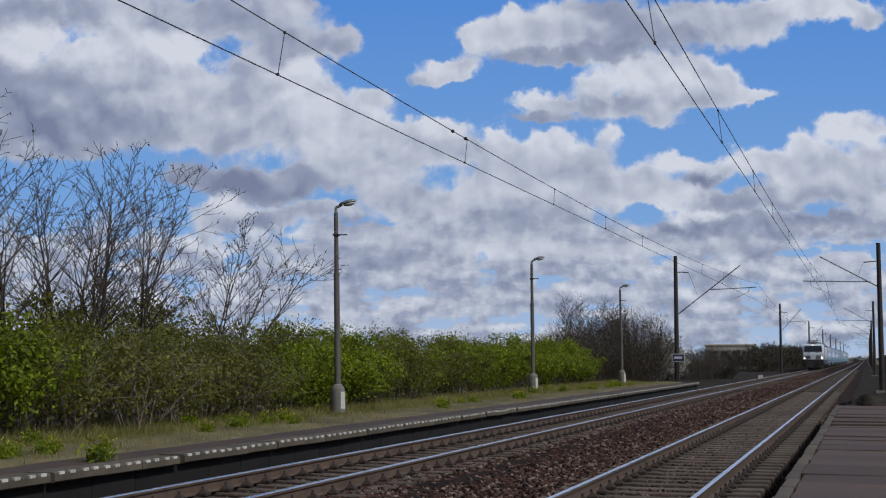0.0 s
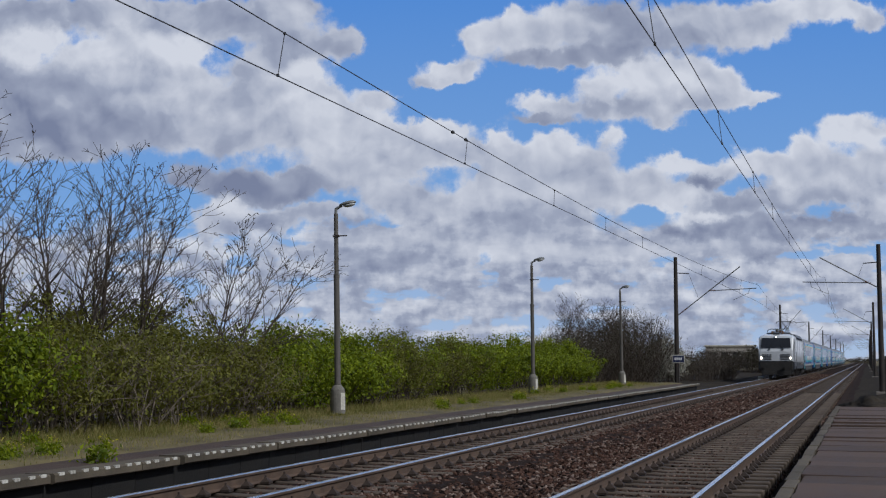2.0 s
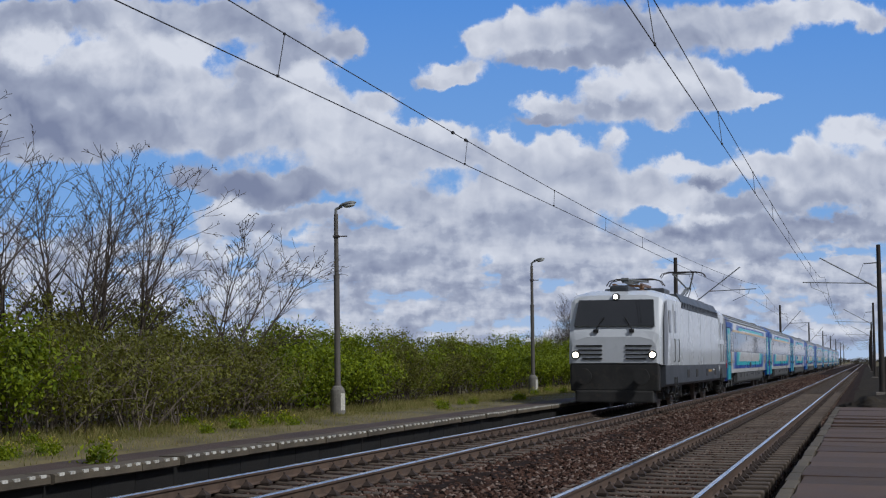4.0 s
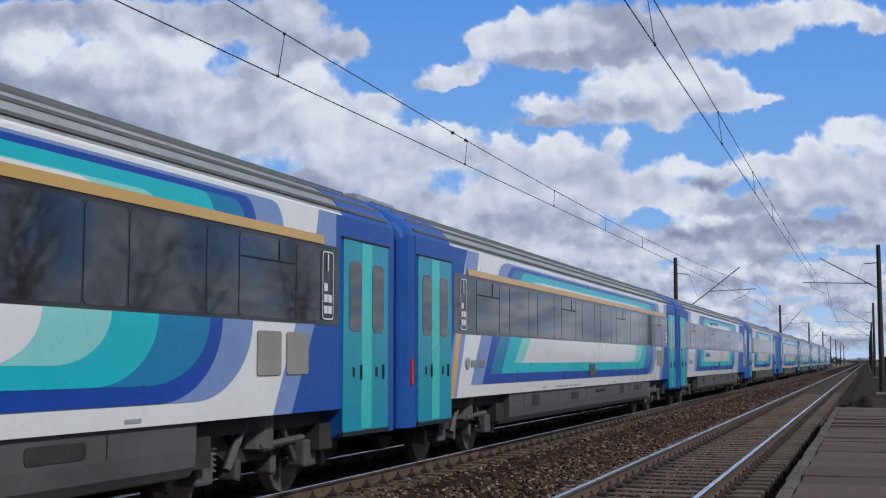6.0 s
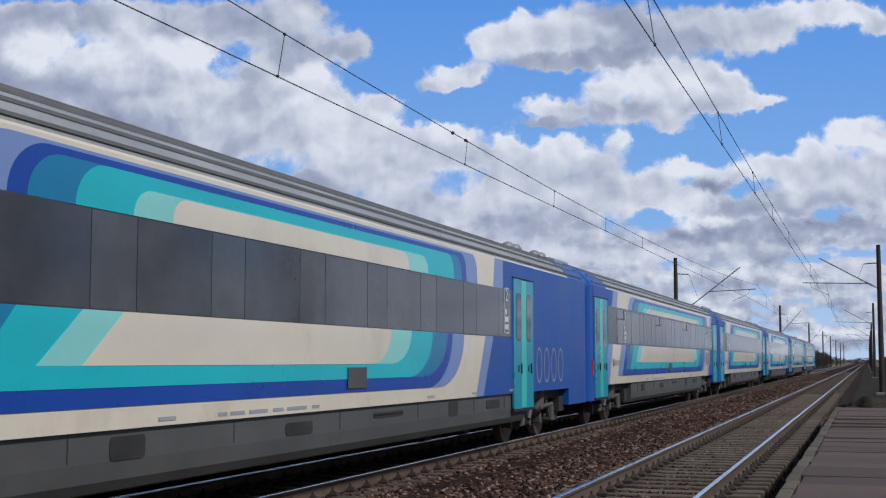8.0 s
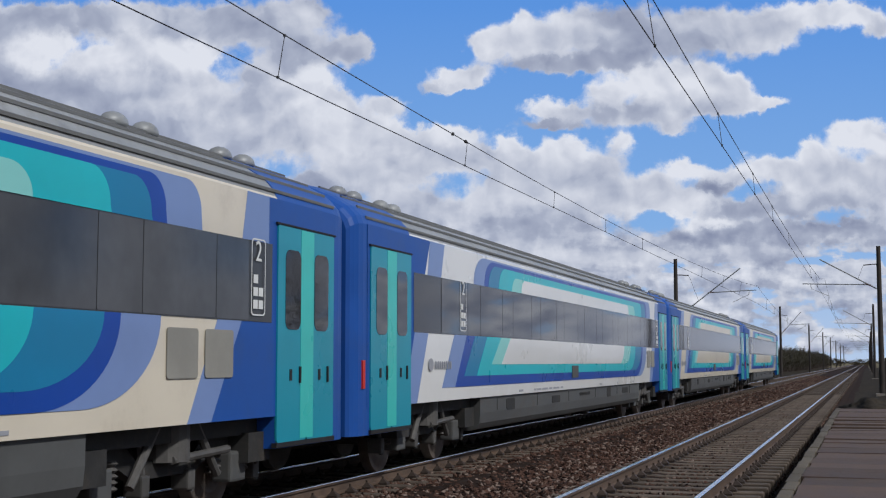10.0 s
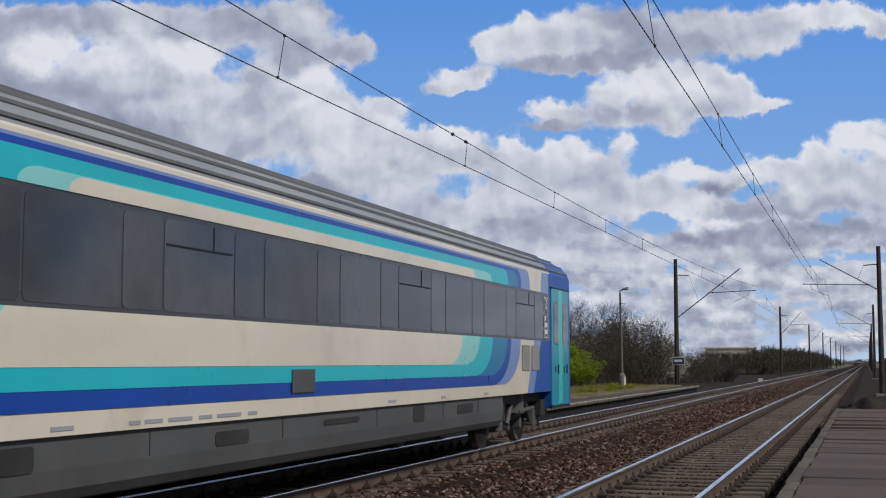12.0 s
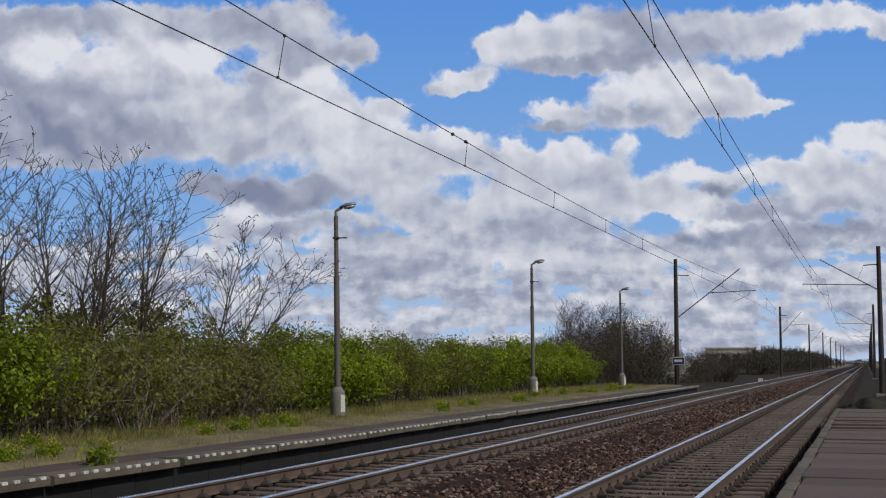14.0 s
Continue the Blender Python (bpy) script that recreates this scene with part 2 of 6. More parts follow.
def lathe(bm, prof, n=16, at=(0, 0, 0)):
    """A turned shape from (radius, height) pairs."""
    rings = [[bm.verts.new((at[0] + r * math.cos(2 * math.pi * i / n), at[1] + r * math.sin(2 * math.pi * i / n), at[2] + z)) for i in range(n)] for r, z in prof]
    for A, B in zip(rings, rings[1:]):
        for i in range(n):
            bm.faces.new((A[i], A[(i + 1) % n], B[(i + 1) % n], B[i]))
    bm.faces.new(rings[0][::-1])
    bm.faces.new(rings[-1])
    return bm


def along(bm, prof, y0, y1, steps=1, close=True, caps=True):
    """A profile of (x, z) drawn out along y."""
    rings = [[bm.verts.new((x, y0 + (y1 - y0) * k / steps, z)) for x, z in prof] for k in range(steps + 1)]
    n = len(prof)
    for A, B in zip(rings, rings[1:]):
        for i in range(n if close else n - 1):
            bm.faces.new((A[i], A[(i + 1) % n], B[(i + 1) % n], B[i]))
    if close and caps:
        bm.faces.new(rings[0][::-1])
        bm.faces.new(rings[-1])
    bmesh.ops.recalc_face_normals(bm, faces=bm.faces)
    return bm


def plate(bm, pts, x, thick=0.004):
    """A thin plate in the plane of a side wall: points (y, z), its face at x looking to +x."""
    f = [bm.verts.new((x, y, z)) for y, z in pts]
    b = [bm.verts.new((x - thick, y, z)) for y, z in pts]
    bm.faces.new(f), bm.faces.new(b[::-1])
    n = len(pts)
    for i in range(n):
        bm.faces.new((f[i], b[i], b[(i + 1) % n], f[(i + 1) % n]))
    bmesh.ops.recalc_face_normals(bm, faces=bm.faces)
    return bm


def rounded(y0, y1, z0, z1, r, n=5):
    pts = []
    for cy, cz, s in ((y1 - r, z1 - r, 0), (y0 + r, z1 - r, 90), (y0 + r, z0 + r, 180), (y1 - r, z0 + r, 270)):
        for i in range(n + 1):
            a = radians(s + 90 * i / n)
            pts.append((cy + r * math.cos(a), cz + r * math.sin(a)))
    return pts


def words(text, size, mat, parent, m, name="lettering"):
    """Writing in the built-in font, as a mesh."""
    cu = bpy.data.curves.new(name, "FONT")
    cu.body, cu.size, cu.extrude, cu.align_x, cu.align_y = text, size, 0.0015, "LEFT", "BOTTOM"
    tmp = bpy.data.objects.new(name, cu)
    me = bpy.data.meshes.new_from_object(tmp)
    bpy.data.objects.remove(tmp)
    me.materials.clear()
    me.materials.append(mat)
    return link(name, me, parent, m)


XL, XR = -7.34, -2.63              # track centres

# ---- distance: the cloudy sky, far behind everything and drifting slowly ----
def cloud_puffs():
    """The heaps that make up the clouds: centre, half width, half height and brightness from shaded base to sunlit top."""
    puffs = []
    puffs += [(-7.58, 6.25, 0.90, 0.32, 0.50), (-6.36, 6.30, 0.90, 0.28, 0.55), (-4.93, 6.15, 1.10, 0.40, 0.50), (-3.91, 6.10, 0.90, 0.40, 0.45),
              (-2.69, 6.38, 0.60, 0.30, 0.55), (-2.99, 5.68, 0.50, 0.40, 0.45), (-2.18, 5.68, 0.50, 0.35, 0.50), (-1.75, 5.73, 0.22, 0.22, 0.60),
              (-3.39, 5.27, 0.50, 0.25, 0.50)]  # thin grey veil
    puffs += [(-8.36, 5.01, 0.70, 0.90, 0.40), (-8.29, 6.15, 0.60, 0.40, 0.50), (-8.23, 3.98, 0.60, 0.40, 0.35), (-7.57, 5.63, 0.45, 0.30, 0.95),
              (-7.11, 5.79, 0.30, 0.22, 0.95), (-6.44, 5.42, 0.50, 0.35, 0.85), (-5.74, 5.68, 0.60, 0.35, 0.90), (-4.92, 5.53, 0.50, 0.35, 1.00),
              (-4.52, 5.68, 0.25, 0.20, 0.95), (-7.34, 4.91, 0.90, 0.40, 0.35), (-5.92, 4.91, 1.10, 0.45, 0.55), (-4.61, 4.91, 0.60, 0.45, 0.80),
              (-7.02, 4.29, 1.20, 0.45, 0.20), (-5.60, 4.19, 0.90, 0.45, 0.35), (-4.69, 4.09, 0.50, 0.40, 0.60), (-7.01, 3.76, 1.00, 0.25, 0.35)]  # heavy cloud over the trees
    puffs += [(-2.58, 5.17, 0.30, 0.20, 0.95), (-3.18, 4.91, 0.45, 0.25, 0.75), (-3.69, 4.70, 0.40, 0.30, 0.55), (-2.27, 4.75, 0.50, 0.30, 0.90),
              (-1.86, 4.19, 0.70, 0.45, 0.85), (-1.20, 4.09, 0.30, 0.30, 0.80), (-2.87, 4.19, 0.70, 0.50, 0.65), (-3.88, 3.98, 0.50, 0.50, 0.50),
              (-4.58, 3.27, 0.45, 0.22, 0.20), (-3.67, 3.17, 0.70, 0.22, 0.15), (-2.66, 3.17, 0.80, 0.22, 0.25), (-1.86, 3.47, 0.80, 0.35, 0.65),
              (-0.95, 3.47, 0.60, 0.40, 0.60)]  # tall cloud beside it
    puffs += [(0.01, 5.22, 0.48, 0.18, 0.85), (-0.24, 5.03, 0.40, 0.12, 0.60), (0.26, 5.11, 0.30, 0.18, 0.75), (-1.21, 4.68, 0.40, 0.18, 0.65),
              (-0.65, 4.04, 0.50, 0.22, 0.80), (0.06, 4.09, 0.45, 0.22, 0.85), (0.97, 3.98, 0.26, 0.22, 0.85), (-0.24, 3.68, 0.70, 0.25, 0.60),
              (0.67, 3.68, 0.50, 0.22, 0.65)]  # scattered small clouds
    puffs += [(0.47, 5.73, 0.30, 0.30, 0.90), (1.23, 6.15, 0.20, 0.22, 0.85), (1.08, 5.79, 0.60, 0.35, 0.75), (2.10, 6.04, 0.70, 0.40, 0.70),
              (3.12, 6.04, 0.90, 0.45, 0.35), (1.79, 5.42, 0.85, 0.16, 0.35), (2.81, 5.47, 0.70, 0.18, 0.30), (4.24, 5.99, 0.80, 0.45, 0.40),
              (5.15, 6.04, 0.70, 0.38, 0.60), (5.71, 5.94, 0.45, 0.28, 0.70), (6.28, 6.34, 0.70, 0.28, 0.85), (7.20, 6.34, 0.60, 0.22, 0.85),
              (7.70, 6.10, 0.32, 0.20, 0.60)]  # long high cloud
    puffs += [(4.01, 4.75, 0.75, 0.26, 0.75), (5.23, 4.77, 0.40, 0.18, 0.80), (1.58, 4.65, 0.36, 0.20, 0.90), (1.99, 4.50, 0.36, 0.18, 0.60),
              (2.70, 4.91, 0.38, 0.28, 0.90), (3.51, 5.11, 0.60, 0.28, 0.95), (4.33, 5.17, 0.60, 0.26, 0.90), (4.93, 5.01, 0.40, 0.26, 0.80),
              (5.64, 4.75, 0.32, 0.13, 0.85), (3.20, 4.50, 0.95, 0.20, 0.50), (4.52, 4.60, 0.55, 0.16, 0.60), (3.96, 4.24, 0.38, 0.16, 0.55),
              (1.78, 4.31, 0.50, 0.09, 0.30)]  # single floating cloud
    puffs += [(2.08, 3.93, 0.40, 0.20, 0.85), (2.99, 3.98, 0.30, 0.22, 0.80), (1.57, 3.63, 0.60, 0.25, 0.80), (2.38, 3.58, 0.70, 0.24, 0.65),
              (1.17, 3.27, 0.80, 0.22, 0.70), (2.18, 3.19, 0.90, 0.22, 0.65), (3.49, 3.25, 0.55, 0.22, 0.75), (3.08, 2.92, 0.90, 0.22, 0.65),
              (0.77, 2.97, 0.80, 0.25, 0.75), (1.77, 2.71, 1.00, 0.22, 0.50), (1.07, 2.46, 0.90, 0.16, 0.30)]  # broken middle clouds
    puffs += [(4.10, 3.53, 0.45, 0.18, 0.95), (4.80, 3.35, 0.45, 0.18, 0.85), (5.41, 3.58, 0.38, 0.24, 1.00), (6.01, 3.37, 0.50, 0.25, 0.80),
              (6.42, 3.78, 0.28, 0.20, 0.85), (7.04, 4.09, 0.40, 0.24, 0.90), (7.60, 4.11, 0.50, 0.28, 0.90), (6.72, 3.47, 0.60, 0.28, 0.70),
              (7.68, 3.47, 0.60, 0.35, 0.75), (7.01, 2.97, 0.90, 0.25, 0.50), (4.65, 3.17, 0.28, 0.14, 0.10), (5.90, 2.92, 0.60, 0.20, 0.50),
              (4.09, 2.92, 0.60, 0.18, 0.80)]  # heaped clouds over the line
    puffs += [(4.59, 2.58, 0.42, 0.11, 0.95), (5.09, 2.78, 0.60, 0.18, 0.25), (4.68, 2.34, 0.80, 0.14, 0.10), (5.89, 2.38, 0.90, 0.20, 0.15),
              (6.99, 2.41, 0.80, 0.16, 0.35), (7.76, 2.66, 0.35, 0.25, 0.80), (-3.86, 2.81, 0.28, 0.16, 0.95), (-4.06, 2.54, 0.50, 0.20, 0.75),
              (-3.06, 2.90, 0.60, 0.13, 0.20), (-3.16, 2.46, 0.80, 0.16, 0.40), (-2.25, 2.64, 0.70, 0.13, 0.50), (-1.65, 2.26, 0.60, 0.14, 0.60)]  # shaded cloud bases
    puffs += [(-0.85, 2.92, 0.60, 0.20, 0.60), (-0.24, 2.66, 0.70, 0.22, 0.55), (1.57, 2.31, 0.90, 0.20, 0.55), (-2.15, 1.96, 0.28, 0.20, 0.20),
              (-1.44, 1.80, 0.50, 0.22, 0.15), (-0.54, 1.70, 0.80, 0.14, 0.25), (-0.84, 2.11, 0.36, 0.22, 0.80), (-0.29, 2.16, 0.36, 0.24, 0.80),
              (0.26, 1.98, 0.45, 0.22, 0.75), (0.76, 2.31, 0.45, 0.16, 0.65), (1.26, 1.96, 0.55, 0.22, 0.75), (2.07, 1.96, 0.65, 0.22, 0.70),
              (4.07, 1.98, 0.60, 0.20, 0.85), (3.17, 1.96, 0.55, 0.18, 0.60), (5.28, 2.04, 0.60, 0.18, 0.65), (7.18, 1.75, 0.60, 0.18, 0.80)]  # low bank
    return puffs


def cloud_material(near):
    """Broken cumulus before a blue sky: the heaps given, rows of cloud towards the horizon, and more of both beyond the view."""
    unit = SKY_UNIT
    m = bpy.data.materials.new("cloudy_sky")
    m.use_nodes = True
    m.cycles.emission_sampling = "NONE"
    n = Nodes(m.node_tree)
    co = n.add("ShaderNodeTexCoord").outputs["Object"]
    p = n.vmath("MULTIPLY", co, (1 / unit, 0, 1 / unit))
    w1 = n.vmath("SUBTRACT", n.noise(p, 1.3, 2, 0.5, color=True), (0.5, 0.5, 0.5))
    w2 = n.vmath("SUBTRACT", n.noise(p, 4.2, 5, 0.6, color=True), (0.5, 0.5, 0.5))
    soft = n.vmath("MULTIPLY_ADD", w1, (0.5, 0, 0.4), p)
    q = n.vmath("MULTIPLY_ADD", w2, (0.4, 0, 0.36), soft)
    dens, tone, weight = [n.math("ADD", 0.0, 0.0) for _ in range(3)]
    for cx, cz, rx, rz, b in near:
        rx, rz = rx * 0.96, rz * 0.96
        d = n.vmath("MULTIPLY_ADD", q, (1 / rx, 0, 1 / rz), (-cx / rx, 0, -cz / rz))
        g = n.math("POWER", 0.36, n.vmath("DOT_PRODUCT", d, d))
        dens = n.math("ADD", dens, g)
        g2 = n.math("POWER", g, 1.5)
        weight = n.math("ADD", weight, g2)
        tone = n.math("MULTIPLY_ADD", g2, b, tone)
    sp = n.add("ShaderNodeSeparateXYZ")
    n.put(sp, 0, p)
    # towards the horizon the clouds close up into rows
    low = n.ramp(sp.outputs[2], 3.2, 1.7)
    rows_co = n.vmath("MULTIPLY_ADD", w2, (0.3, 0, 0.1), n.vmath("MULTIPLY", p, (0.75, 1, 1.8)))
    rows = n.noise(rows_co, 1.3, 4, 0.5)
    rows2 = n.noise(n.vmath("ADD", rows_co, (0, 0, 0.22)), 1.3, 4, 0.5)
    row_d = n.math("MULTIPLY", low, n.ramp(rows, 0.34, 0.5, 0.1, 0.75))
    fine_row = n.math("SUBTRACT", n.noise(p, 3.4, 5, 0.55), 0.5)
    row_b = n.math("MULTIPLY_ADD", fine_row, 0.9, n.math("MULTIPLY_ADD", n.math("SUBTRACT", rows, rows2), 1.7, 0.5), clamp=True)
    # beyond the view the same broken cloud goes on
    wide = n.math("MAXIMUM", n.ramp(sp.outputs[0], 8.8, 11.0), n.ramp(sp.outputs[2], 7.2, 9.0))
    far_d = n.math("MULTIPLY", wide, n.ramp(n.noise(q, 0.32, 4, 0.5), 0.4, 0.56))
    dens = n.math("ADD", dens, n.math("ADD", row_d, far_d))
    tone = n.math("ADD", n.math("MULTIPLY_ADD", row_d, row_b, tone), n.math("MULTIPLY", far_d, 0.6))
    body = n.math("DIVIDE", n.math("ADD", tone, 0.006), n.math("ADD", n.math("ADD", weight, n.math("ADD", row_d, far_d)), 0.01))
    ragged = n.noise(p, 2.4, 8, 0.62)
    edge = n.math("MULTIPLY_ADD", n.math("SUBTRACT", ragged, 0.5), 1.0, dens)
    alpha = n.ramp(edge, 0.22, 0.72)
    # billows: small heaps lit from the upper right
    lumps = n.noise(soft, 1.4, 4, 0.42)
    lit = n.math("SUBTRACT", lumps, n.noise(n.vmath("ADD", soft, (0.08, 0, 0.2)), 1.4, 4, 0.42))
    lum = n.math("MULTIPLY_ADD", lit, 1.0, n.math("MULTIPLY_ADD", n.math("SUBTRACT", lumps, 0.5), 0.35, body))
    lum = n.math("MULTIPLY_ADD", lum, 1.1, n.ramp(edge, 1.0, 0.5, -0.07, 0.05))
    cloud = n.mix(n.ramp(lum, 0.0, 0.5, smooth=False), rgb(138, 146, 172), rgb(184, 190, 207))
    cloud = n.mix(n.ramp(lum, 0.45, 1.0, smooth=False), cloud, rgb(238, 239, 245))
    blue = n.mix(n.ramp(sp.outputs[2], 0.0, 2.5, smooth=False), rgb(196, 214, 238), rgb(140, 184, 236))
    blue = n.mix(n.ramp(sp.outputs[2], 2.5, 6.5, smooth=False), blue, rgb(100, 156, 230))
    col = n.mix(alpha, blue, cloud)
    em = n.add("ShaderNodeEmission")
    n.put(em, 0, col), n.put(em, 1, 1.12)
    out = n.add("ShaderNodeOutputMaterial")
    n.put(out, 0, em.outputs[0])
    return m


SKY_FAR = 3000.0
SKY_UNIT = SKY_FAR * 100 / 2276


def sky_backdrop():
    """One sheet of sky; each field of it carries only the clouds that reach into it."""
    puffs = cloud_puffs()
    xs, zs = (-10.5, -4.6, -1.2, 1.2, 3.4, 5.6, 9.0, 48.0), (-1.0, 2.4, 4.2, 24.0)
    me = bpy.data.meshes.new("backdrop")
    verts = [(x * SKY_UNIT, 0, z * SKY_UNIT) for z in zs for x in xs]
    faces = []
    for j in range(len(zs) - 1):
        for i in range(len(xs) - 1):
            k = j * len(xs) + i
            faces.append((k, k + 1, k + len(xs) + 1, k + len(xs)))
            reach = [q for q in puffs if xs[i] - 2.3 * q[2] - 0.35 < q[0] < xs[i + 1] + 2.3 * q[2] + 0.35 and zs[j] - 2.3 * q[3] - 0.3 < q[1] < zs[j + 1] + 2.3 * q[3] + 0.3]
            me.materials.append(cloud_material(reach))
    me.from_pydata(verts, [], faces)
    for k, f in enumerate(me.polygons):
        f.material_index = k
    ob = new("backdrop", me)
    tagged(ob, "blue spring sky with rows of white and grey cumulus clouds", "sky", kind="structure")
    return ob


SKY = sky_backdrop()


def sky_pose(right, up):
    a = radians(TURN)
    c = Vector((-math.sin(a), math.cos(a), 0)) * SKY_FAR + Vector((math.cos(a), math.sin(a), 0)) * right * SKY_UNIT
    return pose(c.x, c.y, EYE_Z + up * SKY_UNIT, 0, 0, TURN)


# ---- ground and tracks ----
def ground():
    bm = bmesh.new()
    xs = [-4000, -900, -200, -60, -30, -20, -14, -13, -12.0, -11.4, 1.6, 4.5, 8, 14, 30, 200, 900, 4000]
    ys = [-4000, -900, -340, -100, -40, -10] + [i * 4 for i in range(0, 25)] + [110, 140, 200, 320, 600, 1200, 4000]
    grid = []
    for y in ys:
        row = []
        for x in xs:
            z = -0.95 if x > -12.9 else 0.12
            if x in (-12.0, -11.4):
                z = 0.1 if 0 < y < 76 and x == -12.0 else -0.95
            if x < -13 and x > -100:
                z += 0.08 * noise.noise((x * 0.2, y * 0.2, 0))
            if x > 3:
                z = -0.32
            if x < -12.9 and y > 80:
                z = -0.35
            row.append(bm.verts.new((x, y, z)))
        grid.append(row)
    for a, b in zip(grid, grid[1:]):
        for i in range(len(xs) - 1):
            bm.faces.new((a[i], a[i + 1], b[i + 1], b[i]))
    g = part("ground", bm, M["earth"])
    tagged(g, "flat grassy ground reaching to the far horizon", "ground", kind="structure")


def ballast():
    """One bed of crushed stone under both tracks, with its shoulders."""
    bm = bmesh.new()
    prof = [(-9.9, -0.62), (-9.2, -0.36), (-8.8, -0.24), (XL - 0.75, -0.22), (XL, -0.23), (XL + 0.75, -0.22), (XL + 1.6, -0.22), (-5.0, -0.34), (XR - 1.6, -0.24),
            (XR - 0.75, -0.22), (XR, -0.235), (XR + 0.75, -0.22), (XR + 1.25, -0.34), (-1.1, -0.5), (0.4, -0.66)]
    fine = [(a[0] + (b[0] - a[0]) * k / 4, a[1] + (b[1] - a[1]) * k / 4) for a, b in zip(prof, prof[1:]) for k in range(4)] + [prof[-1]]
    ys = [-340, -100, -30] + [i * 0.35 for i in range(0, 160)] + [60, 70, 90, 130, 200, 300, 450, 900]
    rings = []
    for y in ys:
        near = 0 <= y < 57
        rings.append([bm.verts.new((x, y, z + (0.035 * noise.noise((x * 2.3, y * 2.3, 1.0)) + 0.02 * noise.noise((x * 7, y * 7, 5.0)) if near else 0))) for x, z in fine])
    for A, B in zip(rings, rings[1:]):
        for i in range(len(fine) - 1):
            bm.faces.new((A[i], A[i + 1], B[i + 1], B[i]))
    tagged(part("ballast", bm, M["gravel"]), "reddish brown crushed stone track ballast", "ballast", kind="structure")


def loose_stones():
    rng = random.Random(4)
    verts, faces = [], []

    def stone(x, y, z, r):
        o = len(verts)
        pts = [(1, 0, 0), (-1, 0, 0), (0, 1, 0), (0, -1, 0), (0, 0, 1), (0, 0, -1)]
        e = Euler((rng.uniform(0, 6), rng.uniform(0, 6), rng.uniform(0, 6))).to_matrix()
        for p in pts:
            v = e @ (Vector(p) * r * rng.uniform(0.65, 1.25))
            verts.append((x + v.x, y + v.y, z + v.z * 0.8))
        for f in ((0, 2, 4), (2, 1, 4), (1, 3, 4), (3, 0, 4), (2, 0, 5), (1, 2, 5), (3, 1, 5), (0, 3, 5)):
            faces.append(tuple(o + i for i in f))

    for k in range(120000):
        y = 6 + 50 * rng.random() ** 1.6 if k < 80000 else 40 + 130 * rng.random() ** 1.3
        x = rng.choice((rng.uniform(-6.6, -3.5), rng.uniform(-6.6, -3.5), rng.uniform(-8.75, -8.1), rng.uniform(XL - 0.6, XL + 0.6), rng.uniform(XR - 0.6, XR + 0.6), rng.uniform(-1.8, -1.35)))
        z = -0.21 - (0.12 * max(0, 1 - abs(x + 5.0) / 1.1) if -6.1 < x < -3.9 else 0) - (0.06 if x > -1.6 else 0)
        inside = min(abs(x - XL), abs(x - XR)) < 0.66
        if inside and rng.random() < 0.45:
            continue
        if x > -1.75:
            z -= 0.06
        stone(x, y, z - (0.02 if inside else 0.0) + 0.012 * rng.random(), rng.uniform(0.015, 0.034) if inside else rng.uniform(0.022, 0.062) * (1 if k < 80000 else 1.4))
    me = bpy.data.meshes.new("loose_stones")
    me.from_pydata(verts, [], faces)
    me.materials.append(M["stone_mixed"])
    tagged(new("loose_stones", me), "loose angular brown ballast stones between the rails", "stones", kind="stuff")


def stone_mixed():
    m = bpy.data.materials.new("stone_mixed")
    m.use_nodes = True
    n = Nodes(m.node_tree)
    out, b = n.add("ShaderNodeOutputMaterial"), n.add("ShaderNodeBsdfPrincipled")
    isl = n.add("ShaderNodeNewGeometry").outputs["Random Per Island"]
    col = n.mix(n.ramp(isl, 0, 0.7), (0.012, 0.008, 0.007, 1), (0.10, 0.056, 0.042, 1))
    col = n.mix(n.ramp(isl, 0.8, 0.95), col, (0.25, 0.19, 0.16, 1))
    n.put(b, "Base Color", col), n.put(b, "Roughness", 0.9), n.put(b, "Specular IOR Level", 0.1), n.put(out, 0, b.outputs[0])
    return m


M["stone_mixed"] = stone_mixed()

RAIL = [(-0.07, -0.17), (0.07, -0.17), (0.07, -0.158), (0.012, -0.14), (0.009, -0.055), (0.034, -0.04), (0.036, -0.012), (-0.036, -0.012), (-0.034, -0.04), (-0.009, -0.055), (-0.012, -0.14), (-0.07, -0.158)]
HEAD = [(-0.036, -0.012), (0.036, -0.012), (0.034, -0.003), (0.024, 0.0), (-0.024, 0.0), (-0.034, -0.003)]


def rails():
    for xc in (XL, XR):
        for s in (-1, 1):
            bm = bmesh.new()
            along(bm, [(xc + s * 0.7525 + x, z) for x, z in RAIL], -340, 900, 12)
            r = part("rail", bm, M["rail_side"])
            tagged(r, "rusty steel rail with a polished running surface", "rail", "rails of the two tracks", "structure")
            bm = bmesh.new()
            along(bm, [(xc + s * 0.7525 + x, z) for x, z in HEAD], -340, 900, 12)
            part("rail_head", bm, M["rail_head"], r, "bright polished rail head")


